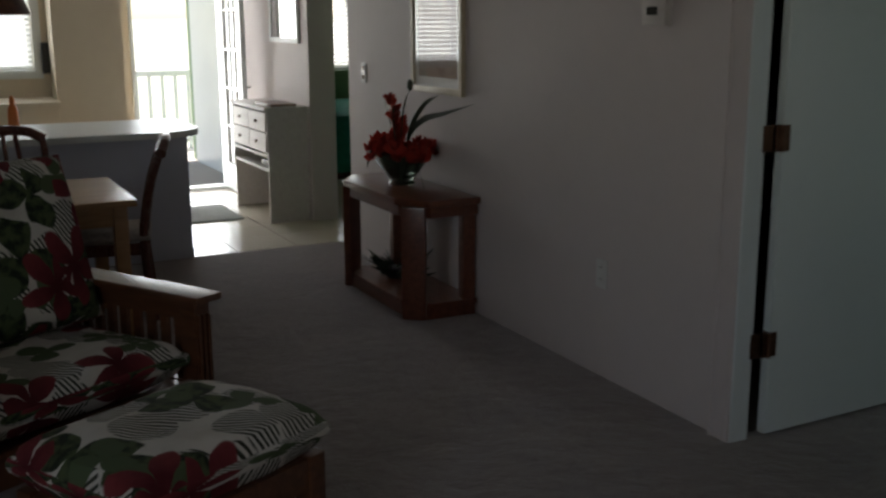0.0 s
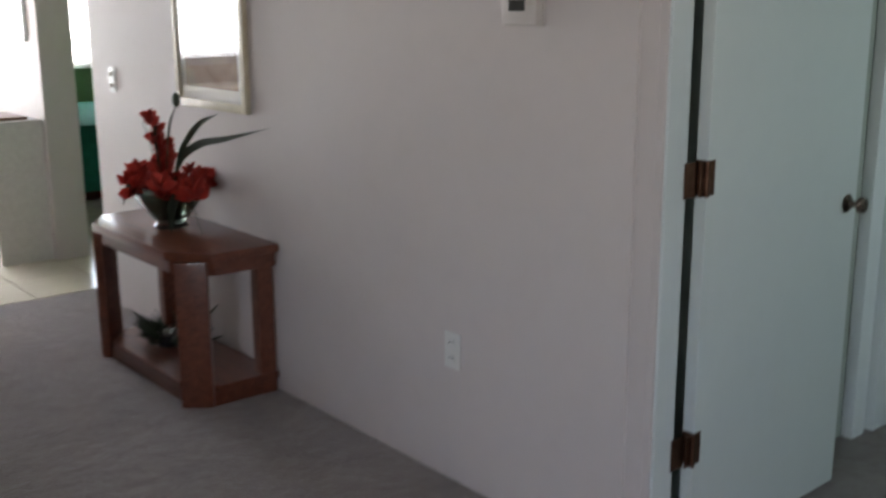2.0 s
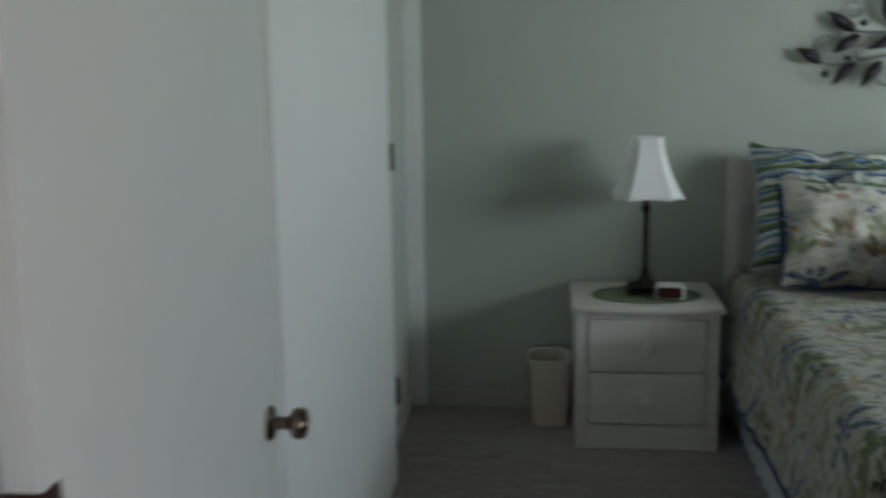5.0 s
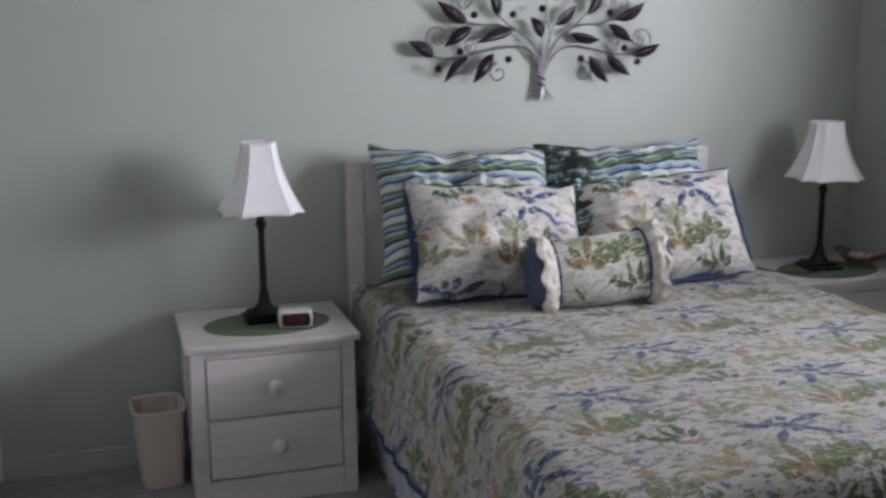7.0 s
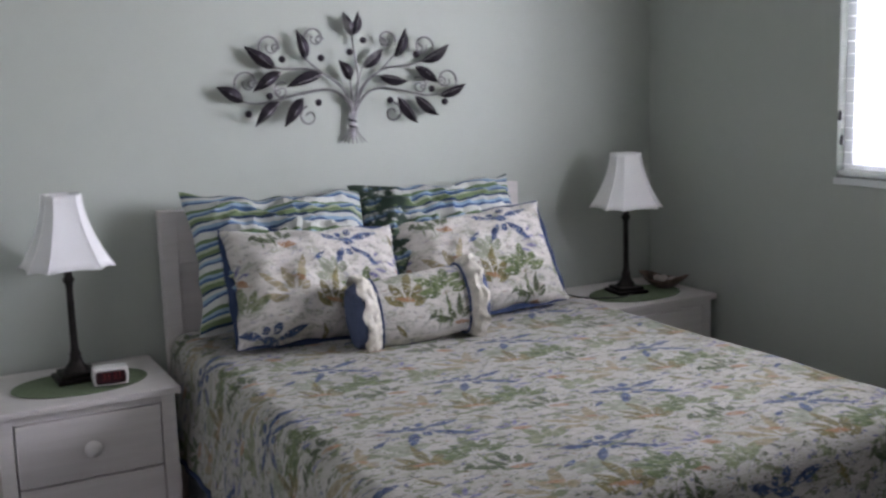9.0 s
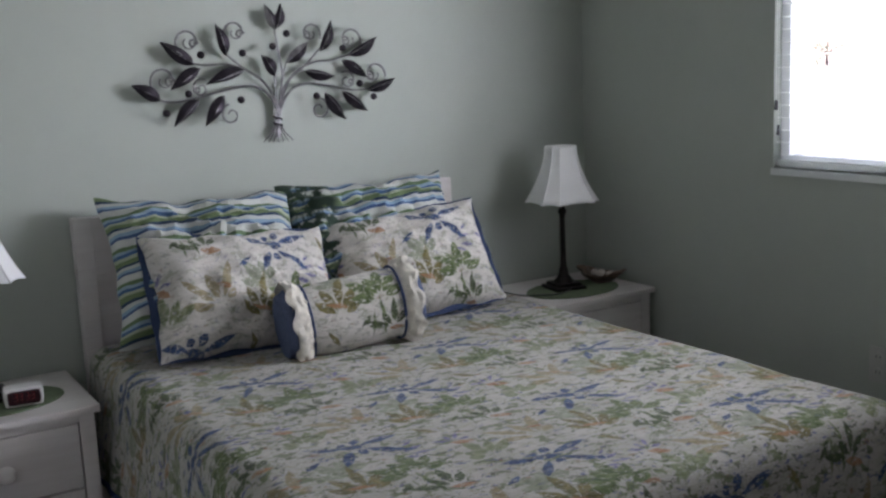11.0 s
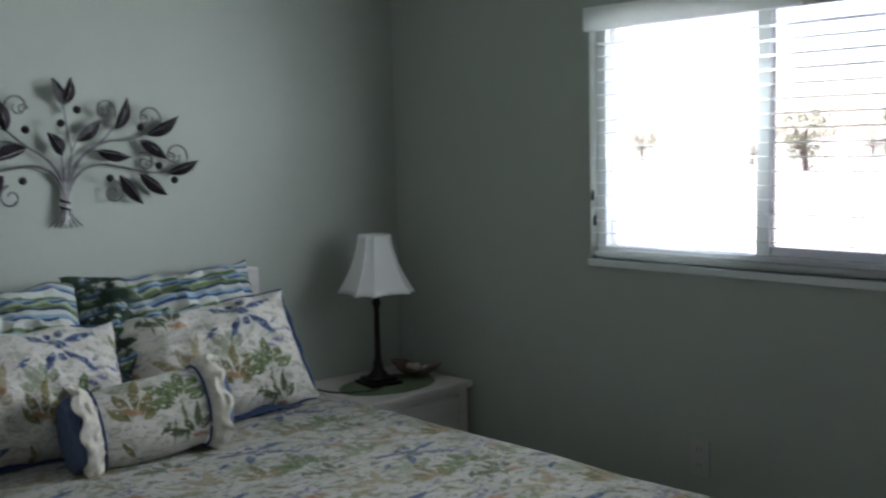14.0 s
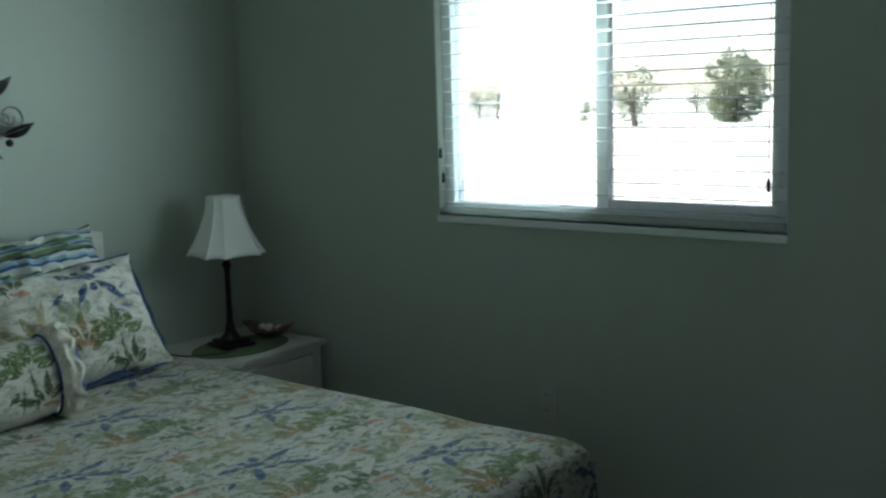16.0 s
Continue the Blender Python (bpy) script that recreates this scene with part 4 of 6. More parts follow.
def nightstand(m, label):
    """Two drawers, its front at x = 0 facing -x, middle of its width at y = 0."""
    n = thing("nightstand", m, label, "nightstand", "nightstands beside the bed")
    w, d, h = 0.525, 0.44, 0.55
    part("side", B((0.012, -w / 2, 0), (d, -w / 2 + 0.02, h - 0.022), 0.002), M_WHITEWOOD, n)
    part("side", B((0.012, w / 2 - 0.02, 0), (d, w / 2, h - 0.022), 0.002), M_WHITEWOOD, n)
    part("back", B((d - 0.01, -w / 2 + 0.02, 0.02), (d, w / 2 - 0.02, h - 0.022)), M_WHITEWOOD, n)
    part("top", B((-0.018, -w / 2 - 0.016, h - 0.022), (d + 0.005, w / 2 + 0.016, h), 0.006), M_WHITEWOOD, n, "white overhanging top", True)
    bm = bmesh.new()
    box(bm, (0.0, -w / 2, 0), (0.02, -w / 2 + 0.045, h - 0.022), 0.003)
    box(bm, (0.0, w / 2 - 0.045, 0), (0.02, w / 2, h - 0.022), 0.003)
    box(bm, (0.0, -w / 2 + 0.045, h - 0.047), (0.02, w / 2 - 0.045, h - 0.022), 0.002)
    part("face_frame", bm, M_WHITEWOOD, n)
    part("plinth", B((0.004, -w / 2 + 0.045, 0.0), (0.02, w / 2 - 0.045, 0.095), 0.004), M_WHITEWOOD, n, "white plinth")
    for z0, z1 in ((0.102, 0.298), (0.304, 0.500)):
        dr = part("drawer", B((-0.004, -w / 2 + 0.049, z0), (0.2, w / 2 - 0.049, z1), 0.005), M_WHITEWOOD, n, "", True)
        k = lathe(bmesh.new(), [(0.014, 0.0), (0.011, 0.008), (0.012, 0.014), (0.024, 0.022), (0.026, 0.030), (0.018, 0.038), (0.008, 0.040)], 20)
        bmesh.ops.transform(k, matrix=pose(-0.004, 0, (z0 + z1) / 2, 0, -90, 0), verts=k.verts)
        part("knob", k, M_WHITEWOOD, dr, "round white wooden knob", True)
    return n


NS1 = pose(5.275, 1.70, 0)
NS2 = pose(5.298, -0.528, 0) @ Matrix.Diagonal((1, 1, 1.03, 1))
nightstand(NS1, "white two-drawer nightstand beside the bed, near the closet")
nightstand(NS2, "white two-drawer nightstand in the corner under the lamp")


def table_lamp(m, label):
    l = thing("table_lamp", m, label, "table lamp", "bedside lamps")
    bm = bmesh.new()
    box(bm, (-0.07, -0.07, 0), (0.07, 0.07, 0.014), 0.005)
    box(bm, (-0.055, -0.055, 0.014), (0.055, 0.055, 0.028), 0.005)
    lathe(bm, [(0.044, 0.028), (0.036, 0.040), (0.024, 0.055), (0.018, 0.075), (0.02, 0.082), (0.016, 0.09)], 8)
    part("base", bm, M_BRONZE, l, "stepped dark bronze base", True)
    part("stem", lathe(bmesh.new(), [(0.015, 0.085), (0.0125, 0.11), (0.011, 0.30), (0.0135, 0.315), (0.0185, 0.322), (0.0185, 0.330), (0.0125, 0.336), (0.0125, 0.350), (0.019, 0.356), (0.019, 0.362), (0.009, 0.370), (0.009, 0.41)], 16), M_BRONZE, l, "dark bronze stem with ring mouldings", True)
    # bell shade with eight panels
    n, hgt = 8, 0.232
    corners = [radians(90 * (k // 2) + (31 if k % 2 == 0 else 59)) for k in range(9)]
    bm = bmesh.new()

    def shade(u, v):
        k = v * n
        i = min(n - 1, math.floor(k + 1e-9))
        f = k - i
        r = 0.064 + 0.090 * (1 - u) ** 1.75
        c0 = Vector((math.cos(corners[i]), math.sin(corners[i])))
        c1 = Vector((math.cos(corners[i + 1]), math.sin(corners[i + 1])))
        p = (c0 * (1 - f) + c1 * f) * r * (1 - 0.03 * math.sin(math.pi * f))
        return (p.x, p.y, 0.368 + u * hgt + 0.006 * math.sin(math.pi * f) * (1 - u))
    sheet(bm, 12, n * 4, shade)
    sh = part("shade", bm, M_SHADE, l, "white linen bell shade", True)
    md = sh.modifiers.new("thick", "SOLIDIFY")
    md.thickness = 0.002
    for k in range(n):
        part("rib", tube(bmesh.new(), [Vector(shade(j / 12, k / n)) * 1.0 for j in range(13)], 0.0022, 6), M_SHADE, sh)
    bm = bmesh.new()
    for k in range(3):
        a = k * 2.094
        tube(bm, [(0, 0, 0.575), (0.06 * math.cos(a), 0.06 * math.sin(a), 0.592)], 0.0015, 5)
    tube(bm, [(0, 0, 0.40), (0, 0, 0.58)], 0.004, 6)
    part("harp", bm, M_BRONZE, l)
    return l


table_lamp(pose(5.515, 1.692, 0.556, 0, 0, 2), "bronze table lamp with white bell shade on a nightstand")
table_lamp(pose(5.50, -0.508, 0.5725, 0, 0, -10) @ Matrix.Scale(0.97, 4), "bronze table lamp with white bell shade in the corner")


def placemat(x, y, z, r, label):
    bm = bmesh.new()
    lathe(bm, [(r, 0.0), (r + 0.002, 0.002), (r, 0.005), (r - 0.012, 0.0045), (r - 0.016, 0.0055), (0.02, 0.0055)], 48)
    bmesh.ops.scale(bm, vec=(0.8, 1.15, 1), verts=bm.verts)
    ob = solid("placemat", bm, M_SAGEMAT, label, "placemat", smooth=True)
    ob.matrix_basis = pose(x, y, z)


placemat(5.47, 1.69, 0.5502, 0.18, "oval sage green placemat under the lamp and clock")
placemat(5.47, -0.53, 0.5667, 0.18, "oval sage green placemat under the corner lamp")


def alarm_clock():
    c = thing("alarm_clock", pose(5.385, 1.61, 0.556, 0, 0, -96), "small white alarm clock with dark red display", "alarm clock")
    bm = bmesh.new()
    box(bm, (-0.056, -0.03, 0), (0.056, 0.035, 0.062), 0.022)
    part("case", bm, M_PLASTIC, c, "", True)
    part("display", B((-0.046, -0.034, 0.012), (0.045, -0.028, 0.050), 0.012), M_CLOCKFACE, c, "dark red display", True)
    bm = bmesh.new()
    for x in (-0.026, -0.012, 0.006, 0.02):
        for z in (0.024, 0.034, 0.044):
            box(bm, (x, -0.0352, z), (x + 0.008, -0.0342, z + 0.0018))
        box(bm, (x + 0.007, -0.0352, 0.025), (x + 0.0088, -0.0342, 0.045))
    part("digits", bm, M_RED, c, "dim red digit bars")


alarm_clock()

# lamp cord and a shell bowl in the corner
bm = tube(bmesh.new(), curve_points([(5.43, -0.49, 0.580), (5.41, -0.42, 0.577), (5.43, -0.36, 0.577), (5.52, -0.30, 0.5705), (5.68, -0.28, 0.5705)], 6), 0.003, 6)
solid("lamp_cord", bm, M_BLACK, "black lamp cord lying on the nightstand", "cord", smooth=True)


def shell_dish():
    d = thing("shell_dish", pose(5.49, -0.70, 0.5725, 0, 0, 20), "brown shell-shaped dish holding pale shells", "dish")

    def bowl(u, v):
        a = 2 * math.pi * v
        r = 0.03 + 0.055 * u
        k = 1 + 0.12 * math.sin(a * 7) * u
        return (r * k * 1.25 * math.cos(a), r * k * 0.8 * math.sin(a), 0.002 + 0.045 * u ** 1.6 + 0.014 * u * math.cos(a * 2))
    bm = sheet(bmesh.new(), 8, 56, bowl)
    o = part("bowl", bm, M_SHELLBROWN, d, "", True)
    md = o.modifiers.new("thick", "SOLIDIFY")
    md.thickness = 0.004
    part("foot", lathe(bmesh.new(), [(0.032, 0.0), (0.034, 0.006), (0.03, 0.008)], 20), M_SHELLBROWN, d)
    for x, y in ((-0.04, 0.0), (0.0, 0.012), (0.038, -0.008), (0.012, -0.02)):
        bm = bmesh.new()
        bmesh.ops.create_icosphere(bm, subdivisions=2, radius=0.017)
        for v in bm.verts:
            v.co *= 1 + 0.18 * noise.noise(v.co * 60 + Vector((x * 90, 0, 0)))
            v.co.z *= 0.75
            v.co += Vector((x, y, 0.036))
        part("shell", bm, M_SHELLWHITE, d, "pale seashell", True)


M_SHELLBROWN = timber("brown_ceramic_glaze", (0.10, 0.06, 0.045), (0.26, 0.17, 0.13), 0.3, (6, 6, 6), 6.0)
M_SHELLWHITE = paint("pale_seashell", (0.66, 0.60, 0.54), 0.2, 0.4, 80, 0.2)
shell_dish()


def waste_basket():
    w = thing("waste_basket", pose(5.58, 2.06, 0, 0, 0, 4), "small square beige plastic waste basket beside the nightstand", "waste basket")
    bm = bmesh.new()
    lathe(bm, [(0.080, 0.0), (0.085, 0.004), (0.102, 0.255), (0.110, 0.258), (0.112, 0.275), (0.106, 0.278), (0.099, 0.272), (0.081, 0.012), (0.02, 0.01)], 48)
    for v in bm.verts:
        r = math.hypot(v.co.x, v.co.y)
        q = ((abs(v.co.x) / r) ** 5 + (abs(v.co.y) / r) ** 5) ** 0.2
        v.co.x, v.co.y = v.co.x * 0.95 / q, v.co.y * 0.80 / q
    part("bin", bm, M_BEIGEPL, w, "", True)


waste_basket()


def wall_outlet(name, m, label, material):
    """A plate facing -y of its own frame."""
    o = thing(name, m, label, "outlet")
    part("plate", B((-0.037, -0.006, -0.06), (0.037, 0, 0.06), 0.004), material, o, "", True)
    for z in (-0.026, 0.026):
        s = part("socket", lathe(bmesh.new(), [(0.017, 0), (0.017, 0.002), (0.016, 0.0025)], 20, (0, 0, 0)), material, o)
        s.matrix_basis = pose(0, -0.006, z, 90, 0, 0)
        bm = bmesh.new()
        box(bm, (-0.008, -0.0098, z - 0.002), (-0.006, -0.0086, z + 0.008))
        box(bm, (0.006, -0.0098, z - 0.002), (0.008, -0.0086, z + 0.008))
        part("slots", bm, M_BLACK, o)
    return o


wall_outlet("wall_outlet", pose(4.255, YW, 0.465, 0, 0, 180), "pale duplex outlet on the sage wall", M_BASE)
wall_outlet("wall_outlet", pose(XL, 3.273, 0.443, 0, 0, -90), "off-white duplex outlet on the living room wall", M_PLASTIC)


def leaf_mesh(bm, a, b, width, out=0.012, fold=0.3, n=8, half=0):
    """A pointed leaf from a to b, half a width to each side, bulging towards -x."""
    a, b = Vector(a), Vector(b)
    d = b - a
    side = Vector((1, 0, 0)).cross(d).normalized()
    rows = []
    for i in range(n + 1):
        t = i / n
        w = width * math.sin(math.pi * t ** 0.8) ** 0.9 if 0 < t < 1 else 0.0008
        c = a + d * t + Vector((-out * math.sin(math.pi * t), 0, 0)) + side * 0.12 * d.length * math.sin(math.pi * t) * fold
        rows.append([bm.verts.new(c + side * w), bm.verts.new(c + Vector((-width * 0.35, 0, 0))), bm.verts.new(c - side * w)])
    for r, s in zip(rows, rows[1:]):
        if half < 2:
            bm.faces.new((r[0], r[1], s[1], s[0]))
        if half != 1:
            bm.faces.new((r[1], r[2], s[2], s[1]))
    return bm


def wall_tree():
    """A metal tree: stems tied at the foot, leaves, berries and scrolls, 1 m wide."""
    w = thing("wall_art", pose(XH - 0.026, 0.612, 1.243), "dark metal tree wall sculpture with curling leaves", "wall art")
    P = lambda x, z, o=0.0: (-o, -x / 100, z / 100)

    def stem(r, *pts):
        part("stem", tube(bmesh.new(), curve_points([P(*p) for p in pts], 7), r, 6, 0.6), M_ARTLIGHT, w, "", True)

    def leaf(x0, z0, x1, z1, wd):
        fold = random.uniform(-0.6, 0.6)
        o = part("leaf", leaf_mesh(bmesh.new(), P(x0, z0, 0.006), P(x1, z1, 0.01), wd / 102, 0.014, fold, 8, 1), M_ARTDARK, w, "", True)
        part("leaf_fold", leaf_mesh(bmesh.new(), P(x0, z0, 0.006), P(x1, z1, 0.01), wd / 102 * 0.8, 0.014, fold, 8, 2), M_ARTLIGHT if random.random() < 0.25 else M_ARTDARK, o, "", True)
        tube(bm2 := bmesh.new(), [P(x0, z0, 0.012), P((x0 + x1) / 2, (z0 + z1) / 2, 0.03), P(x1, z1, 0.012)], 0.0018, 5)
        part("vein", bm2, M_ARTLIGHT, o, "brushed pewter vein", True)

    def berry(x, z):
        bm = bmesh.new()
        bmesh.ops.create_icosphere(bm, subdivisions=2, radius=0.0135)
        for v in bm.verts:
            v.co += Vector(P(x, z, 0.03))
        part("berry", bm, M_ARTDARK, w, "", True)

    def scroll(x, z, r, turn, sg):
        pts = []
        for i in range(22):
            t = i / 21
            a = radians(turn) + sg * t * 7.5
            q = r * (1 - 0.75 * t)
            pts.append(P(x + q * math.cos(a), z + q * math.sin(a), 0.012))
        part("scroll", tube(bmesh.new(), pts, 0.0042, 6, 0.7), M_ARTLIGHT, w, "", True)

    # lower, middle and upper branches of each half
    stem(0.0058, (0.5, 2), (1.2, 10), (-1.7, 17.3), (-8.2, 20.7), (-17.7, 19.7), (-27, 17.9), (-36.2, 16.6), (-43, 18.2))
    stem(0.0056, (0.8, 2), (1.4, 12), (-2.4, 20.9), (-9.8, 26.5), (-17.2, 28.6), (-24.5, 28.6), (-30, 29.8))
    stem(0.0046, (-9.8, 26.5), (-14.3, 30.1), (-17.4, 33.2))
    stem(0.0058, (1.2, 2), (2.0, 11), (6.7, 18.4), (13.3, 20.6), (21.4, 19.6), (31.7, 17.4), (39.5, 17.6))
    stem(0.0056, (1.2, 2), (2.4, 13), (7.5, 23.3), (15.7, 28.0), (23.9, 28.7), (32, 30.8))
    stem(0.0046, (7.5, 23.3), (13.7, 27.6), (20.5, 34.2))
    stem(0.005, (1.0, 2), (1.8, 13), (4.0, 23.4), (3.1, 32.4), (2.1, 40.8))
    stem(0.0042, (1.6, 10), (3.3, 18), (8.6, 24.6), (12.8, 25.2))
    stem(0.0042, (0.6, 6), (1.2, 16), (0.7, 24.6))
    stem(0.0042, (1.8, 12), (3.5, 22), (6, 29))
    for row in ((-41, 17.4, -50.6, 23, 2.5), (-28.4, 29, -39.8, 37, 2.6), (-26.5, 27.6, -37.4, 20.8, 2.4), (-10.5, 26.4, -24.8, 22, 2.3),
                (-27.6, 17, -37.2, 8.4, 2.3), (-18.6, 18, -26.2, 7.8, 2.5), (-16.8, 31.6, -20, 42.4, 2.3), (0.8, 24, -4, 31.4, 2.4),
                (1.9, 40.2, -1.4, 48.8, 2.0), (2.3, 40.2, 4.6, 49, 2.0), (5.7, 28.4, 14.3, 35.4, 2.3), (19.4, 32, 23.9, 42.8, 2.2),
                (12.4, 25.2, 24.2, 22.9, 2.0), (30.5, 30.2, 42.4, 36.6, 2.2), (27.8, 28.6, 37.5, 22, 2.2), (37.8, 17, 49.4, 21, 2.0),
                (27.2, 17.2, 37, 9.4, 2.2), (20, 17, 27.8, 6.8, 2.3)):
        leaf(*row[:4], row[4] * 1.08)
    for x, z, r, turn, sg in ((-30.2, 36.6, 4.0, -160, -1), (-13.2, 39.4, 3.8, -150, -1), (-39.6, 24, 4.4, -140, -1), (-26.8, 20.8, 3.0, 60, 1), (-16.6, 11.2, 3.4, 100, 1),
                              (15.6, 38.4, 3.6, -30, 1), (31.2, 35.8, 4.2, -40, 1), (40.8, 22.8, 4.4, -50, 1), (29, 21, 3.2, 120, -1), (17.2, 11.2, 3.6, 80, -1)):
        scroll(x, z, r * 1.12, turn, sg)
        if z > 15:
            scroll(x + r * 0.45 * (1 if sg < 0 else -1), z - 0.6, r * 0.42, turn + 150, -sg)
    for x, z in ((-26.6, 32.1), (-11.6, 32.2), (-31.9, 19.2), (-40.1, 13.1), (-13.4, 16.2), (-0.2, 34.2), (5.4, 38.5), (27.2, 32.8), (33.4, 19.7), (15.6, 16.0), (39.0, 14.6)):
        berry(x, z)
    for k in range(7):
        f = k / 6 - 0.5
        stem(0.0034, (1.2 + f * 2.6, 12), (1.0 + f * 2.0, 7.5), (0.9 + f * 5, 4.0), (0.8 + f * 11.5, 0.2 + 0.8 * abs(f)))
    part("binding", tube(bmesh.new(), [P(1.0 + 1.5 * math.cos(a / 3), 6.0 + a * 0.12, 0.016 * math.sin(a / 3)) for a in range(38)], 0.0038, 6), M_ARTDARK, w, "wound wire binding", True)


wall_tree()


# ---- living room ----
def console_table():
    """Cherry console against the wall, chamfered front corners; depth along -x."""
    c = thing("console_table", pose(XL - 0.012, 4.80, 0), "cherry-stained console table with cut corners and lower shelf", "console table")

    def slab(d, half, cut, z0, z1, bev):
        bm = bmesh.new()
        ring = [(0, -half), (-d + cut * 0.72, -half), (-d, -half + cut), (-d, half - cut), (-d + cut * 0.72, half), (0, half)]
        lo = [bm.verts.new((x, y, z0)) for x, y in ring]
        hi = [bm.verts.new((x, y, z1)) for x, y in ring]
        n = len(ring)
        for i in range(n):
            bm.faces.new((lo[i], lo[(i + 1) % n], hi[(i + 1) % n], hi[i]))
        bm.faces.new(lo[::-1])
        bm.faces.new(hi)
        bmesh.ops.bevel(bm, geom=list(bm.edges), offset=bev, segments=2, affect="EDGES", profile=0.6)
        return bm
    part("top", slab(0.40, 0.505, 0.16, 0.578, 0.614, 0.008), M_CHERRY, c, "polished cherry top", True)
    part("apron", slab(0.37, 0.475, 0.15, 0.52, 0.578, 0.003), M_CHERRY, c)
    part("shelf", slab(0.36, 0.465, 0.14, 0.055, 0.085, 0.004), M_CHERRY, c, "dark lower shelf")
    for s in (-1, 1):
        part("front_leg", B((-0.062, -0.022, 0), (0.062, 0.022, 0.575), 0.012, pose(-0.325, s * 0.41, 0, 0, 0, s * 38)), M_CHERRY, c, "wide chamfered front leg", True)
        part("back_leg", B((-0.075, s * 0.43 - 0.03, 0), (-0.005, s * 0.43 + 0.03, 0.575), 0.008), M_CHERRY, c, "", True)
        part("foot_rail", B((-0.30, s * 0.44 - 0.012, 0.0), (-0.06, s * 0.44 + 0.012, 0.055), 0.004), M_CHERRY, c)
    part("front_rail", B((-0.352, -0.36, 0.0), (-0.325, 0.36, 0.055), 0.004), M_CHERRY, c)
    return c


console_table()


def flowers():
    f = thing("flower_arrangement", pose(1.93, 4.86, 0.614) @ Matrix.Scale(1.2, 4), "red silk flowers in a smoky glass bowl", "flower arrangement")
    part("bowl", lathe(bmesh.new(), [(0.055, 0), (0.06, 0.004), (0.05, 0.016), (0.075, 0.05), (0.105, 0.09), (0.122, 0.125), (0.125, 0.13), (0.118, 0.13), (0.098, 0.09), (0.07, 0.055), (0.02, 0.03)], 32), M_BOWL, f, "smoky glass bowl", True)
    rnd = random.Random(5)

    def bloom(c, r, n=9):
        bm = bmesh.new()
        for k in range(n):
            a = 2 * math.pi * k / n + rnd.uniform(-0.3, 0.3)
            el = rnd.uniform(-0.2, 1.1)
            d = Vector((math.cos(a) * math.cos(el), math.sin(a) * math.cos(el), math.sin(el)))
            s = d.orthogonal().normalized()
            rows = []
            for i in range(5):
                t = i / 4
                w = r * 0.45 * math.sin(math.pi * (0.12 + 0.8 * t))
                p = Vector(c) + d * r * t + Vector((0, 0, r * 0.25 * t * t))
                rows.append((bm.verts.new(p + s * w), bm.verts.new(p + Vector((0, 0, -w * 0.3))), bm.verts.new(p - s * w)))
            for q, u in zip(rows, rows[1:]):
                bm.faces.new((q[0], q[1], u[1], u[0]))
                bm.faces.new((q[1], q[2], u[2], u[1]))
        part("bloom", bm, M_PETAL, f, "red petals", True)
    for k in range(26):
        a, r = rnd.uniform(0, 6.283), 0.18 * math.sqrt(rnd.random())
        bloom((r * math.cos(a) * 0.8, r * math.sin(a) * 1.25, 0.155 + rnd.uniform(-0.03, 0.06) - r * 0.2), rnd.uniform(0.03, 0.05))
    for y in (-0.19, -0.165):
        bloom((-0.02, y, 0.135), 0.055)
    bloom((-0.03, 0.2, 0.14), 0.045)
    bloom((-0.02, -0.24, 0.15), 0.05)
    bloom((-0.02, 0.24, 0.16), 0.04)
    # tall red spike leaning along the wall
    part("flower_stem", tube(bmesh.new(), curve_points([(0, 0.01, 0.1), (-0.01, 0.05, 0.22), (0, 0.085, 0.36)], 6), 0.005, 6), M_LEAFDARK, f)
    for k in range(9):
        t = k / 8
        bloom((rnd.uniform(-0.02, 0.02), 0.05 + 0.045 * t + rnd.uniform(-0.012, 0.012), 0.18 + 0.19 * t), 0.052 - 0.022 * t, 7)

    def blade(pts, wd):
        bm = bmesh.new()
        ps = curve_points(pts, 7)
        n = len(ps)
        rows = []
        for i, p in enumerate(ps):
            w = wd * (0.25 + math.sin(math.pi * min(0.97, 0.1 + i / n * 0.9))) * (1 - (i / (n - 1)) ** 6)
            rows.append((bm.verts.new(p + Vector((-w * 0.5, 0, w))), bm.verts.new(p + Vector((0.002, 0, 0))), bm.verts.new(p - Vector((-w * 0.5, 0, w)))))
        for q, u in zip(rows, rows[1:]):
            bm.faces.new((q[0], q[1], u[1], u[0]))
            bm.faces.new((q[1], q[2], u[2], u[1]))
        part("leaf_blade", bm, M_LEAFDARK, f, "long dark leaf", True)
    blade([(0.0, -0.04, 0.14), (0.0, -0.10, 0.26), (-0.01, -0.26, 0.37), (-0.02, -0.42, 0.42)], 0.009)
    blade([(0.0, -0.04, 0.14), (0.0, -0.10, 0.24), (-0.01, -0.26, 0.31), (-0.03, -0.48, 0.35), (-0.05, -0.78, 0.41)], 0.010)
    blade([(0.0, 0.02, 0.14), (0, -0.01, 0.28), (0, -0.04, 0.36), (0, -0.09, 0.42)], 0.005)
    blade([(0.0, 0.05, 0.14), (0, 0.12, 0.26), (0, 0.18, 0.35)], 0.004)
    blade([(0.0, 0.10, 0.16), (-0.02, 0.22, 0.16), (-0.03, 0.30, 0.08), (-0.03, 0.33, 0.03)], 0.009)
    blade([(0.0, 0.10, 0.16), (-0.05, 0.20, 0.13), (-0.06, 0.26, 0.06)], 0.009)
    blade([(-0.02, -0.12, 0.15), (-0.03, -0.22, 0.12), (-0.03, -0.29, 0.02)], 0.006)
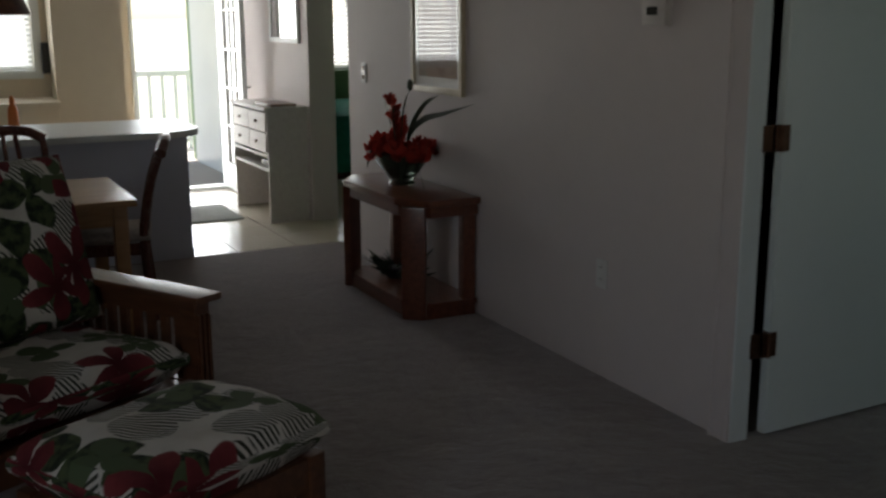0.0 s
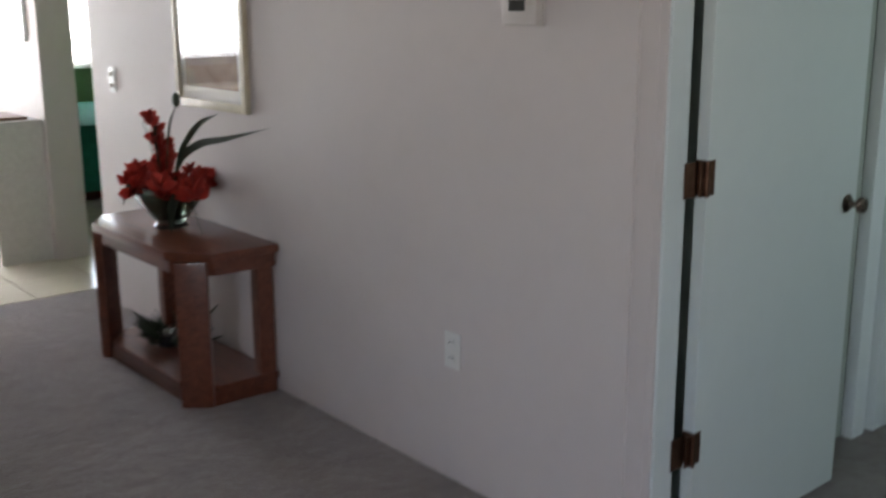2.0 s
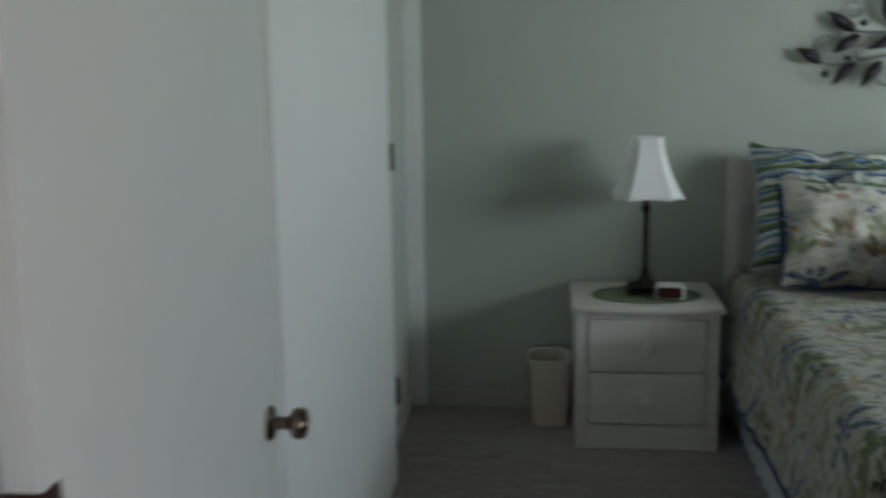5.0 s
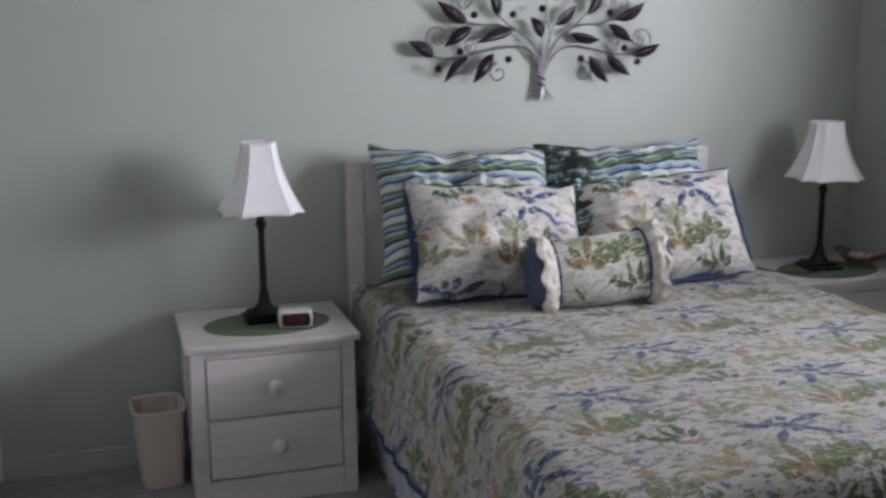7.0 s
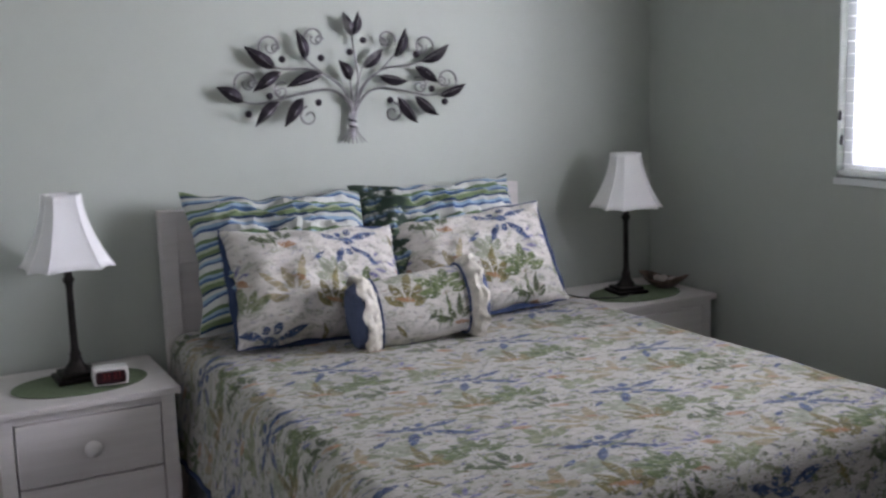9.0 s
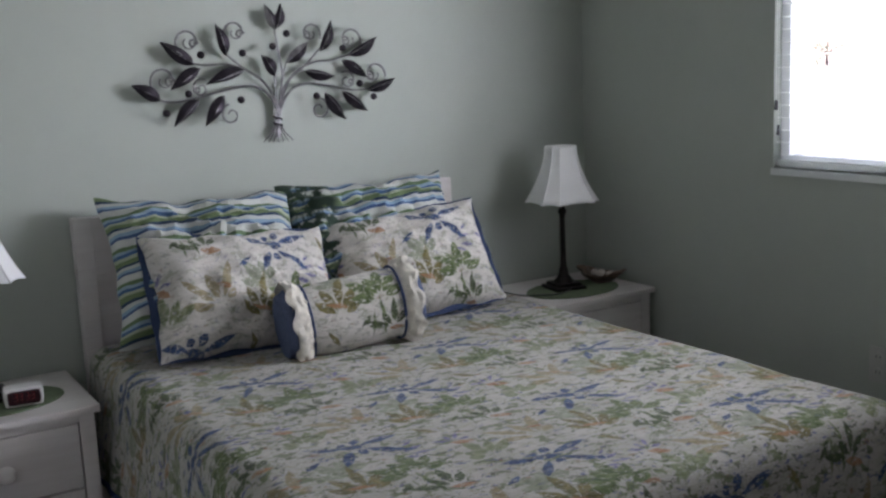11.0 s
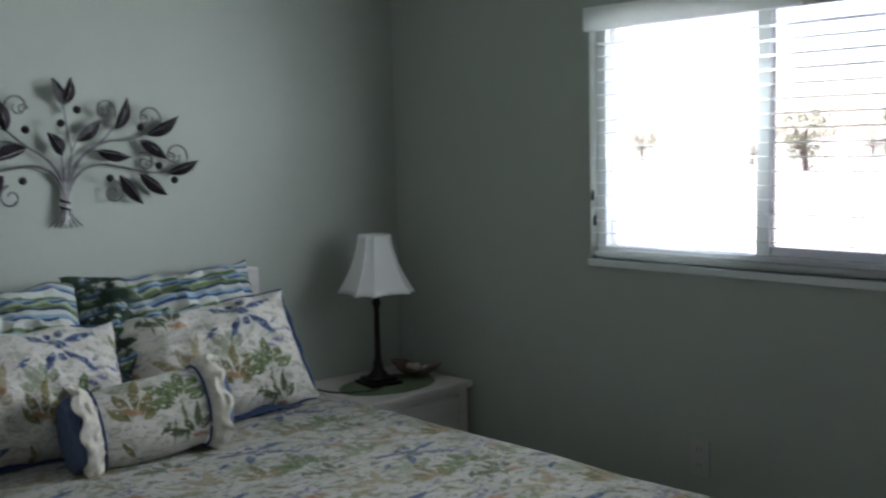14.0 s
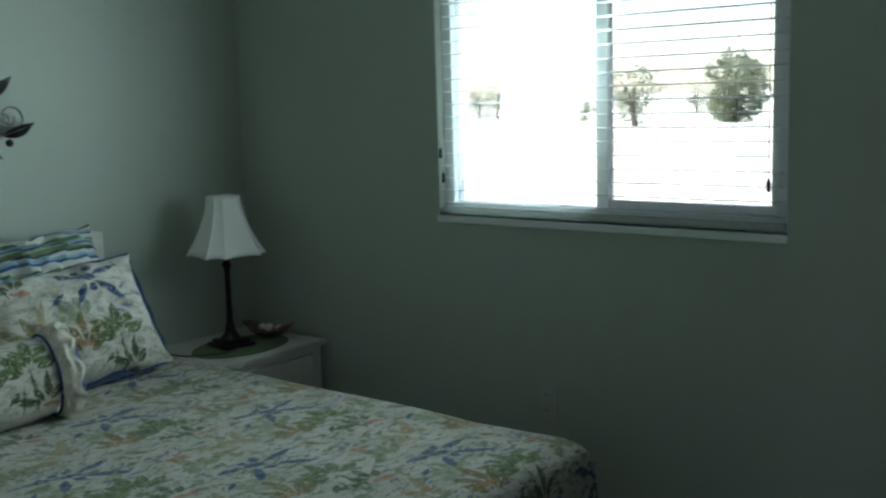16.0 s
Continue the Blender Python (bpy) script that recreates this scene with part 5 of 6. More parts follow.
    blade([(-0.04, -0.16, 0.15), (-0.09, -0.20, 0.10), (-0.1, -0.21, 0.02)], 0.016)
    bm = bmesh.new()
    bmesh.ops.create_icosphere(bm, subdivisions=2, radius=0.013)
    for v in bm.verts:
        v.co.z *= 2.0
        v.co += Vector((0, -0.095, 0.44))
    part("seed_head", bm, M_LEAFDARK, f, "dark seed head", True)


flowers()


def trailing_plant():
    p = thing("plant", pose(1.92, 4.93, 0.087), "dark green silk plant lying on the lower shelf", "plant")
    rnd = random.Random(9)
    for k in range(48):
        a = rnd.uniform(0, 6.283)
        r = rnd.uniform(0.10, 0.24)
        bm = leaf_mesh(bmesh.new(), (0, 0, 0), (0, 0.01, r), 0.012, 0.02, 0.5, 6)
        o = part("leaf", bm, M_LEAFDARK, p, "", True)
        o.matrix_basis = pose(rnd.uniform(-0.03, 0.03), rnd.uniform(-0.05, 0.05), 0.03, rnd.uniform(58, 92), 0, math.degrees(a))
    part("pot", lathe(bmesh.new(), [(0.05, 0), (0.065, 0.02), (0.07, 0.05), (0.06, 0.055)], 20), M_BLACK, p, "low dark pot", True)


trailing_plant()


def picture():
    p = thing("framed_picture", pose(XL, 4.78, 1.09), "framed pastel picture behind glass in a pale wood frame", "picture")
    w, h = 0.30, 0.80
    bm = bmesh.new()
    box(bm, (-0.024, -w, 0), (0, -w + 0.035, h), 0.006)
    box(bm, (-0.024, w - 0.035, 0), (0, w, h), 0.006)
    box(bm, (-0.0238, -w + 0.035, 0), (0, w - 0.035, 0.035), 0.006)
    box(bm, (-0.0238, -w + 0.035, h - 0.035), (0, w - 0.035, h), 0.006)
    part("frame", bm, M_FRAME, p, "pale gilt wood frame", True)
    part("mount", B((-0.008, -w + 0.035, 0.035), (-0.004, w - 0.035, h - 0.035)), M_PLASTIC, p, "white mount")
    part("print", B((-0.0095, -w + 0.075, 0.085), (-0.0085, w - 0.075, h - 0.085)), M_PRINT, p, "dusky rose abstract print")
    g = part("glass", B((-0.016, -w + 0.034, 0.034), (-0.0135, w - 0.034, h - 0.034)), M_GLASS, p)
    g.visible_shadow = False


M_FRAME = timber("pale_gilt_frame", (0.50, 0.42, 0.28), (0.68, 0.60, 0.44), 0.35, (10, 2, 2), 5.0)


def print_material():
    m, nt, b = mat("dusky_rose_print", (0.3, 0.2, 0.16), 0.7)
    c = coords(nt)
    f = noisy(nt, stretch(nt, c, (1.0, 2.0, 3.5)), 3.0, 5.0, 0.6, 0.8)
    k = mixc(nt, step(nt, f, 0.35, 0.65), (0.24, 0.14, 0.12), (0.42, 0.30, 0.25))
    nt.links.new(mixc(nt, step(nt, noisy(nt, c, 5.0, 4.0), 0.55, 0.7), k, (0.26, 0.25, 0.22)), b.inputs["Base Color"])
    return m


M_PRINT = print_material()
picture()


def thermostat():
    t = thing("thermostat", pose(XL, 2.965, 1.497), "white wall thermostat with dark display", "thermostat")
    part("back_plate", B((-0.006, -0.074, -0.051), (0, 0.069, 0.051), 0.002), M_ALMOND, t, "", True)
    part("cover", B((-0.032, -0.070, -0.048), (-0.006, 0.065, 0.048), 0.011), M_ALMOND, t, "", True)
    part("display", B((-0.0335, -0.028, -0.010), (-0.0315, 0.034, 0.020), 0.0006), M_LCD, t, "dark display")
    bm = bmesh.new()
    for y in (-0.042, -0.058):
        box(bm, (-0.034, y - 0.007, 0.006), (-0.0318, y + 0.007, 0.011))
    part("buttons", bm, M_BEIGEPL, t)


thermostat()


def light_switch():
    s = thing("light_switch", pose(XL, 5.80, 1.156), "white double light switch plate", "light switch")
    part("plate", B((-0.006, -0.037, -0.06), (0, 0.037, 0.06), 0.004), M_PLASTIC, s, "", True)
    for z in (-0.03, 0.025):
        part("toggle", B((-0.018, -0.006, z - 0.005), (-0.005, 0.006, z + 0.014), 0.002), M_BEIGEPL, s)


light_switch()


def cushion_mesh(w, d, t, seed, r=0.05, nu=24, nv=24):
    """A box cushion lying in xy with soft, domed faces."""
    bm = bmesh.new()

    def place(sg):
        def f(u, v):
            a, c = 2 * u - 1, 2 * v - 1
            e = max(abs(a), abs(c))
            dome = (1 - abs(a) ** 5) ** 0.4 * (1 - abs(c) ** 5) ** 0.4 if e < 1 else 0
            k = noise.noise((a * 2 + seed, c * 2, seed)) * 0.012 + noise.noise((a * 6, c * 6, seed)) * 0.004
            bulge = 1 + 0.02 * (1 - e)
            sx = math.copysign(abs(a) ** 0.9, a)
            sy = math.copysign(abs(c) ** 0.9, c)
            return (sx * w / 2 * bulge, sy * d / 2 * bulge, sg * (t / 2 * (0.25 + 0.75 * dome) + k * dome))
        return f
    for sg in (-1, 1):
        sheet(bm, nu, nv, place(sg), lambda u, v: ((u - 0.5) * w + seed, (v - 0.5) * d + seed * 0.37))

    def rim(u, v):
        q = u * 4
        i = min(3, int(q))
        s = 2 * (q - i) - 1
        a, c = ((s, -1), (1, s), (-s, 1), (-1, -s))[i]
        z = (v - 0.5) * t * 0.25
        o = 1 + 0.02 * (1 - (2 * v - 1) ** 2)
        return (math.copysign(abs(a) ** 0.9, a) * w / 2 * o, math.copysign(abs(c) ** 0.9, c) * d / 2 * o, z)
    sheet(bm, nu * 4, 4, rim, lambda u, v: (u * 2 * (w + d) + seed, v * t))
    return bm


def armchair():
    """Slatted mission chair; local -y is its front."""
    a = thing("armchair", pose(-0.13, 3.375, 0, 0, 0, 30), "slatted brown wooden armchair with hibiscus-print cushions", "armchair")
    W = 0.40
    for s in (-1, 1):
        x = s * (W + 0.03)
        part("front_post", B((x - 0.035, -0.40, 0), (x + 0.035, -0.33, 0.545), 0.006), M_MISSION, a, "", True)
        part("back_post", B((x - 0.03, 0.33, 0), (x + 0.03, 0.39, 0.545), 0.006), M_MISSION, a, "", True)
        bm = B((x - 0.058, -0.44, 0.545), (x + 0.058, 0.42, 0.572), 0.01)
        part("armrest", bm, M_MISSION, a, "flat polished armrest", True)
        part("arm_rail", B((x - 0.018, -0.33, 0.47), (x + 0.018, 0.33, 0.535), 0.004), M_MISSION, a)
        part("side_rail", B((x - 0.018, -0.33, 0.17), (x + 0.018, 0.33, 0.25), 0.004), M_MISSION, a)
        slat = None
        for k in range(9):
            y = -0.285 + k * 0.07
            if slat is None:
                slat = part("slat", B((-0.009, -0.017, 0.25), (0.009, 0.017, 0.47), 0.002), M_MISSION, a)
                o = slat
            else:
                o = new("slat", slat.data)
                o.parent = a
            o.matrix_basis = pose(x, y, 0)
        for k in (-1, 0, 1):
            part("front_slat", B((x + k * 0.022 - 0.006, -0.412, 0.26), (x + k * 0.022 + 0.006, -0.40, 0.50), 0.002), M_MISSION, a)
    part("front_rail", B((-W, -0.39, 0.16), (W, -0.355, 0.27), 0.006), M_MISSION, a)
    part("seat_deck", B((-W, -0.355, 0.22), (W, 0.36, 0.25)), M_MISSION, a)
    part("back_frame", B((-W, -0.02, 0.0), (W, 0.02, 0.62), 0.006, pose(0, 0.36, 0.26, -16, 0, 0)), M_MISSION, a)
    s = part("seat_cushion", cushion_mesh(0.76, 0.78, 0.17, 3.3), M_HIBISCUS, a, "white cushion with red hibiscus print", True)
    s.matrix_basis = pose(0, 0.02, 0.335, -2, 0, 0)
    b = part("back_cushion", cushion_mesh(0.76, 0.60, 0.17, 7.9), M_HIBISCUS, a, "white cushion with red hibiscus print", True)
    b.matrix_basis = pose(0.02, 0.19, 0.71, 73, 0, 0)
    return a


armchair()


def ottoman():
    o = thing("ottoman", pose(0.17, 2.47, 0, 0, 0, 28), "brown wooden ottoman with hibiscus-print cushion", "ottoman")
    for x in (-1, 1):
        for y in (-1, 1):
            part("leg", B((x * 0.29 - 0.03, y * 0.215 - 0.03, 0), (x * 0.29 + 0.03, y * 0.215 + 0.03, 0.30), 0.005), M_MISSION, o, "", True)
    for y in (-1, 1):
        part("rail", B((-0.26, y * 0.225 - 0.012, 0.20), (0.26, y * 0.225 + 0.012, 0.295), 0.004), M_MISSION, o)
    for x in (-1, 1):
        part("rail", B((x * 0.30 - 0.012, -0.185, 0.20), (x * 0.30 + 0.012, 0.185, 0.295), 0.004), M_MISSION, o)
    part("deck", B((-0.29, -0.215, 0.285), (0.29, 0.215, 0.302)), M_MISSION, o)
    c = part("cushion", cushion_mesh(0.66, 0.50, 0.16, 1.7), M_HIBISCUS, o, "white cushion with red hibiscus print", True)
    c.matrix_basis = pose(0, 0, 0.37)


ottoman()


# ---- dining corner ----
def dining_table():
    t = thing("dining_table", pose(0, 0, 0), "honey oak dining table with square legs", "dining table")
    x0, x1, y0, y1, z = -0.62, 0.50, 4.62, 5.42, 0.68
    part("tabletop", B((x0, y0, z - 0.032), (x1, y1, z), 0.008), M_OAK, t, "", True)
    bm = bmesh.new()
    box(bm, (x0 + 0.06, y0 + 0.05, z - 0.125), (x1 - 0.06, y0 + 0.072, z - 0.032))
    box(bm, (x0 + 0.06, y1 - 0.072, z - 0.125), (x1 - 0.06, y1 - 0.05, z - 0.032))
    box(bm, (x0 + 0.05, y0 + 0.072, z - 0.125), (x0 + 0.072, y1 - 0.072, z - 0.032))
    box(bm, (x1 - 0.072, y0 + 0.072, z - 0.125), (x1 - 0.05, y1 - 0.072, z - 0.032))
    part("apron", bm, M_OAK, t)
    for x in (x0 + 0.07, x1 - 0.07):
        for y in (y0 + 0.07, y1 - 0.07):
            part("leg", B((x - 0.032, y - 0.032, 0), (x + 0.032, y + 0.032, z - 0.032), 0.006), M_OAK, t, "", True)


dining_table()


def dining_chair(m, label):
    """Local +y is the chair's back."""
    c = thing("dining_chair", m, label, "chair", "chairs round the dining table")
    for s in (-1, 1):
        path = curve_points([(s * 0.19, 0.22, 0), (s * 0.19, 0.19, 0.40), (s * 0.195, 0.22, 0.62), (s * 0.20, 0.275, 0.80), (s * 0.19, 0.30, 0.865)], 6)
        part("back_post", tube(bmesh.new(), path, 0.023, 10, 0.85), M_MAHOG, c, "", True)
        part("front_leg", B((s * 0.19 - 0.02, -0.22, 0), (s * 0.19 + 0.02, -0.18, 0.40), 0.005), M_MAHOG, c, "", True)
        part("side_rail", B((s * 0.19 - 0.012, -0.18, 0.34), (s * 0.19 + 0.012, 0.19, 0.40), 0.003), M_MAHOG, c)
    crest = curve_points([(-0.21, 0.295, 0.84), (-0.12, 0.315, 0.885), (0, 0.32, 0.895), (0.12, 0.315, 0.885), (0.21, 0.295, 0.84)], 6)
    part("crest_rail", tube(bmesh.new(), crest, 0.028, 10), M_MAHOG, c, "", True)
    for k in (-1, 0, 1):
        part("splat", tube(bmesh.new(), curve_points([(k * 0.06, 0.20, 0.42), (k * 0.075, 0.235, 0.62), (k * 0.06, 0.30, 0.87)], 5), 0.013, 8), M_MAHOG, c, "", True)
    part("seat", cushion_mesh(0.44, 0.44, 0.06, 2.0, nu=12, nv=12), M_CHAIRSEAT, c, "beige padded seat", True).matrix_basis = pose(0, 0, 0.425)
    return c


ch = dining_chair(pose(0.44, 5.22, 0, 0, 0, -102), "dark mahogany dining chair pulled up to the table")
copy_thing(ch, pose(0.07, 5.60, 0, 0, 0, 4))["label"] = "dark mahogany dining chair between table and bar"

# ---- breakfast bar and kitchen ----
bar = thing("breakfast_bar", pose(0, 0, 0), "pale blue-grey breakfast bar with white laminate top", "kitchen bar")
part("front_panel", B((-2.0, 6.31, 0), (1.13, 6.37, 0.765), 0.004), M_BARBLUE, bar)
part("end_panel", B((1.07, 6.37, 0), (1.13, 6.93, 0.765), 0.004), M_BARBLUE, bar)
part("back_panel", B((-2.0, 6.88, 0), (1.07, 6.93, 0.765), 0.004), M_CREAM, bar)
bm = bmesh.new()
ring = [(-2.02, 6.27)] + [(0.97 + 0.28 * math.sin(k * math.pi / 16), 6.55 - 0.28 * math.cos(k * math.pi / 16)) for k in range(9)] + [(1.25, 7.2), (-2.02, 7.2)]
lo = [bm.verts.new((x, y, 0.765)) for x, y in ring]
hi = [bm.verts.new((x, y, 0.805)) for x, y in ring]
for i in range(len(ring)):
    bm.faces.new((lo[i], lo[(i + 1) % len(ring)], hi[(i + 1) % len(ring)], hi[i]))
bm.faces.new(lo[::-1])
bm.faces.new(hi)
part("worktop", bm, M_TRIM, bar, "white laminate worktop with rounded end", True)
part("base_strip", B((-2.0, 6.302, 0), (1.134, 6.31, 0.06), 0.002), M_BARBLUE, bar)


def sauce_bottle(x, y, label):
    s = thing("sauce_bottle", pose(x, y, 0.805), label, "bottle")
    part("body", lathe(bmesh.new(), [(0.03, 0), (0.033, 0.006), (0.033, 0.10), (0.028, 0.13), (0.014, 0.155), (0.014, 0.165)], 20), M_ORANGE, s, "", True)
    part("cap", lathe(bmesh.new(), [(0.017, 0.165), (0.017, 0.185), (0.008, 0.205)], 16), M_ORANGE, s, "", True)


M_ORANGE, _n, _b = mat("orange_plastic", (0.65, 0.17, 0.03), 0.35)
sauce_bottle(0.19, 6.95, "orange plastic squeeze bottle on the bar")
bm = bmesh.new()
box(bm, (0.60, FAR - 0.08, 1.05), (0.655, FAR, 1.30), 0.012)
solid("wall_phone", bm, M_BLACK, "black wall phone beside the kitchen window", "phone", smooth=True)
cab = thing("kitchen_counter", pose(0, 0, 0), "cream kitchen counter under the window", "kitchen counter")
part("cabinet", B((-2.0, FAR - 0.6, 0), (0.64, FAR - 0.002, 0.82), 0.005), M_CREAM, cab)
part("worktop", B((-2.0, FAR - 0.63, 0.82), (0.655, FAR - 0.002, 0.86), 0.006), M_CREAM, cab)


def pendant():
    p = thing("pendant_lamp", pose(-0.02, 4.95, 0), "brown hanging lamp shade over the dining table", "pendant lamp")
    part("shade", lathe(bmesh.new(), [(0.17, 1.50), (0.172, 1.505), (0.10, 1.66), (0.04, 1.70), (0.038, 1.695), (0.095, 1.65), (0.165, 1.50)], 32), M_MISSION, p, "", True)
    part("cord", tube(bmesh.new(), [(0, 0, 1.69), (0, 0, TOP)], 0.004, 6), M_BLACK, p)


pendant()


def desk():
    """White desk against the hall wall, drawers and knee space facing -x."""
    d = thing("desk", pose(0, 0, 0), "white desk unit with drawers and an open shelf", "desk")
    x0, x1, y0, y1, h = 1.90, 2.216, 7.16, 8.06, 0.85
    part("side_panel", B((x0 + 0.01, y0, 0), (x1, y0 + 0.02, h - 0.025), 0.002), M_WHITEWOOD, d)
    part("side_panel", B((x0 + 0.01, y1 - 0.02, 0), (x1, y1, h - 0.025), 0.002), M_WHITEWOOD, d)
    part("back_panel", B((x1 - 0.012, y0 + 0.02, 0), (x1, y1 - 0.02, h - 0.025)), M_WHITEWOOD, d)
    part("top", B((x0 - 0.01, y0 - 0.01, h - 0.025), (x1, y1 + 0.01, h), 0.004), M_WHITEWOOD, d)
    for z in (0.40, 0.50):
        part("shelf", B((x0 + 0.01, y0 + 0.02, z - 0.02), (x1 - 0.012, y1 - 0.02, z), 0.002), M_WHITEWOOD, d)
    for z0, z1 in ((0.52, 0.66), (0.67, 0.81)):
        for a, b in ((y0 + 0.025, (y0 + y1) / 2 - 0.005), ((y0 + y1) / 2 + 0.005, y1 - 0.025)):
            dr = part("drawer", B((x0, a, z0), (x0 + 0.25, b, z1), 0.004), M_WHITEWOOD, d)
            k = lathe(bmesh.new(), [(0.008, 0), (0.014, 0.012), (0.012, 0.02)], 12)
            bmesh.ops.transform(k, matrix=pose(x0, (a + b) / 2, (z0 + z1) / 2, 0, -90, 0), verts=k.verts)
            part("knob", k, M_KNOB, dr)


desk()
solid("shelf_box", B((1.96, 7.25, 0.4002), (2.12, 7.5, 0.44), 0.006), M_BLACK, "dark box lying on the desk's open shelf", "box", smooth=True)
solid("tray", B((1.95, 7.2, 0.8502), (2.15, 7.6, 0.868), 0.006), M_MISSION, "flat brown tray on the desk", "tray", smooth=True)
mi = thing("wall_mirror", pose(2.22, 7.62, 1.30), "white-framed mirror on the wall above the desk", "mirror")
bm = bmesh.new()
for a, b in (((-0.02, -0.34, 0), (0, -0.30, 0.7)), ((-0.02, 0.30, 0), (0, 0.34, 0.7)), ((-0.0198, -0.30, 0), (0, 0.30, 0.04)), ((-0.0198, -0.30, 0.66), (0, 0.30, 0.7))):
    box(bm, a, b, 0.004)
part("frame", bm, M_TRIM, mi)
M_MIRROR, _n, _b = mat("mirror_silver", (0.9, 0.9, 0.9), 0.03, 1.0)
part("mirror_glass", B((-0.010, -0.30, 0.04), (-0.006, 0.30, 0.66)), M_MIRROR, mi)

# French patio door, open into the room, and its frame
fd = thing("door_3", pose(2.10, FAR - 0.02, 0, 0, 0, -93), "white French patio door with glass panes, open", "door")
fd["kind"] = "structure"
bm = bmesh.new()
w, h = 0.76, 2.0
box(bm, (0, -0.02, 0.01), (0.10, 0.02, h), 0.003)
box(bm, (w - 0.10, -0.02, 0.01), (w, 0.02, h), 0.003)
box(bm, (0.10, -0.0198, 0.01), (w - 0.10, 0.0198, 0.24), 0.003)
box(bm, (0.10, -0.0198, h - 0.12), (w - 0.10, 0.0198, h), 0.003)
part("stiles", bm, M_TRIM, fd)
bm = bmesh.new()
for k in (1, 2):
    box(bm, (0.10 + k * 0.1867 - 0.01, -0.012, 0.24), (0.10 + k * 0.1867 + 0.01, 0.012, h - 0.12))
for k in range(1, 5):
    z = 0.24 + k * 0.328
    box(bm, (0.10, -0.0115, z - 0.01), (w - 0.10, 0.0115, z + 0.01))
part("muntins", bm, M_TRIM, fd)
for k in range(3):
    for j in range(5):
        g = part("pane", B((0.11 + k * 0.1867, -0.002, 0.25 + j * 0.328), (0.276 + k * 0.1867, 0.002, 0.548 + j * 0.328)), M_GLASS, fd)
        g.visible_shadow = False
part("lever_handle", tube(bmesh.new(), [(w - 0.05, 0.02, 0.93), (w - 0.05, 0.055, 0.93), (w - 0.15, 0.06, 0.925)], 0.008, 8), M_KNOB, fd, "brass lever handle", True)
bm = bmesh.new()
box(bm, (DX0, FAR - 0.012, 0), (DX0 + 0.03, FAR + 0.13, 2.05), 0.003)
box(bm, (DX1 - 0.001, FAR - 0.012, 0), (DX1 + 0.03, FAR + 0.13, 2.05), 0.003)
box(bm, (DX0 + 0.03, FAR - 0.012, 2.02), (DX1 - 0.001, FAR + 0.13, 2.05), 0.003)
box(bm, (DX0 + 0.03, FAR + 0.0, -0.012), (DX1 - 0.001, FAR + 0.13, 0.015), 0.003)
solid("door_frame", bm, M_TRIM, "white frame of the patio door", "door frame", "structure")
m_ = solid("door_mat", B((1.38, 7.42, 0.0), (1.78, 8.1, 0.012), 0.004), M_MAT, "grey door mat on the tiles", "mat", smooth=True)

# green room beyond the hall
gb = thing("bed", pose(0, 0, 0), "bed with a plain teal bedspread", "bed")
part("bedspread", B((2.75, 8.9, 0.06), (4.25, 10.9, 0.60), 0.06), M_TEALBED, gb, "", True)
part("base", B((2.8, 8.95, 0.0), (4.2, 10.85, 0.1)), M_MAHOG, gb)
pl = thing("pillow", pose(3.3, 10.6, 0.66, 70, 0, 0), "green pillow on the teal bed", "pillow")
part("cover", pillow_mesh(0.6, 0.4, 0.16, 3.0), M_TEALWALL, pl, "", True)

# ---- outside ----
solid("ground", B((-4000, -4000, -0.7), (4000, 4000, -0.45)), M_LAWN, "dry green lawn around the house", "ground", "structure")
solid("patio", B((-1.5, FAR + 0.13, -0.45), (5.5, FAR + 3.6, -0.03)), M_CONCRETE, "pale concrete patio outside the door", "patio", "structure")


def patio_fence():
    f = thing("fence", pose(0, FAR + 3.3, -0.03), "white painted patio railing with balusters", "fence")
    part("top_rail", B((-1.4, -0.03, 0.86), (5.3, 0.03, 0.92), 0.006), M_TRIM, f)
    part("bottom_rail", B((-1.4, -0.02, 0.08), (5.3, 0.02, 0.13), 0.004), M_TRIM, f)
    first = None
    for k in range(45):
        x = -1.35 + k * 0.15
        if first is None:
            first = part("baluster", B((-0.018, -0.018, 0.0), (0.018, 0.018, 0.87), 0.003), M_TRIM, f)
            o = first
        else:
            o = new("baluster", first.data)
            o.parent = f
        o.matrix_basis = pose(x, 0, 0)


patio_fence()


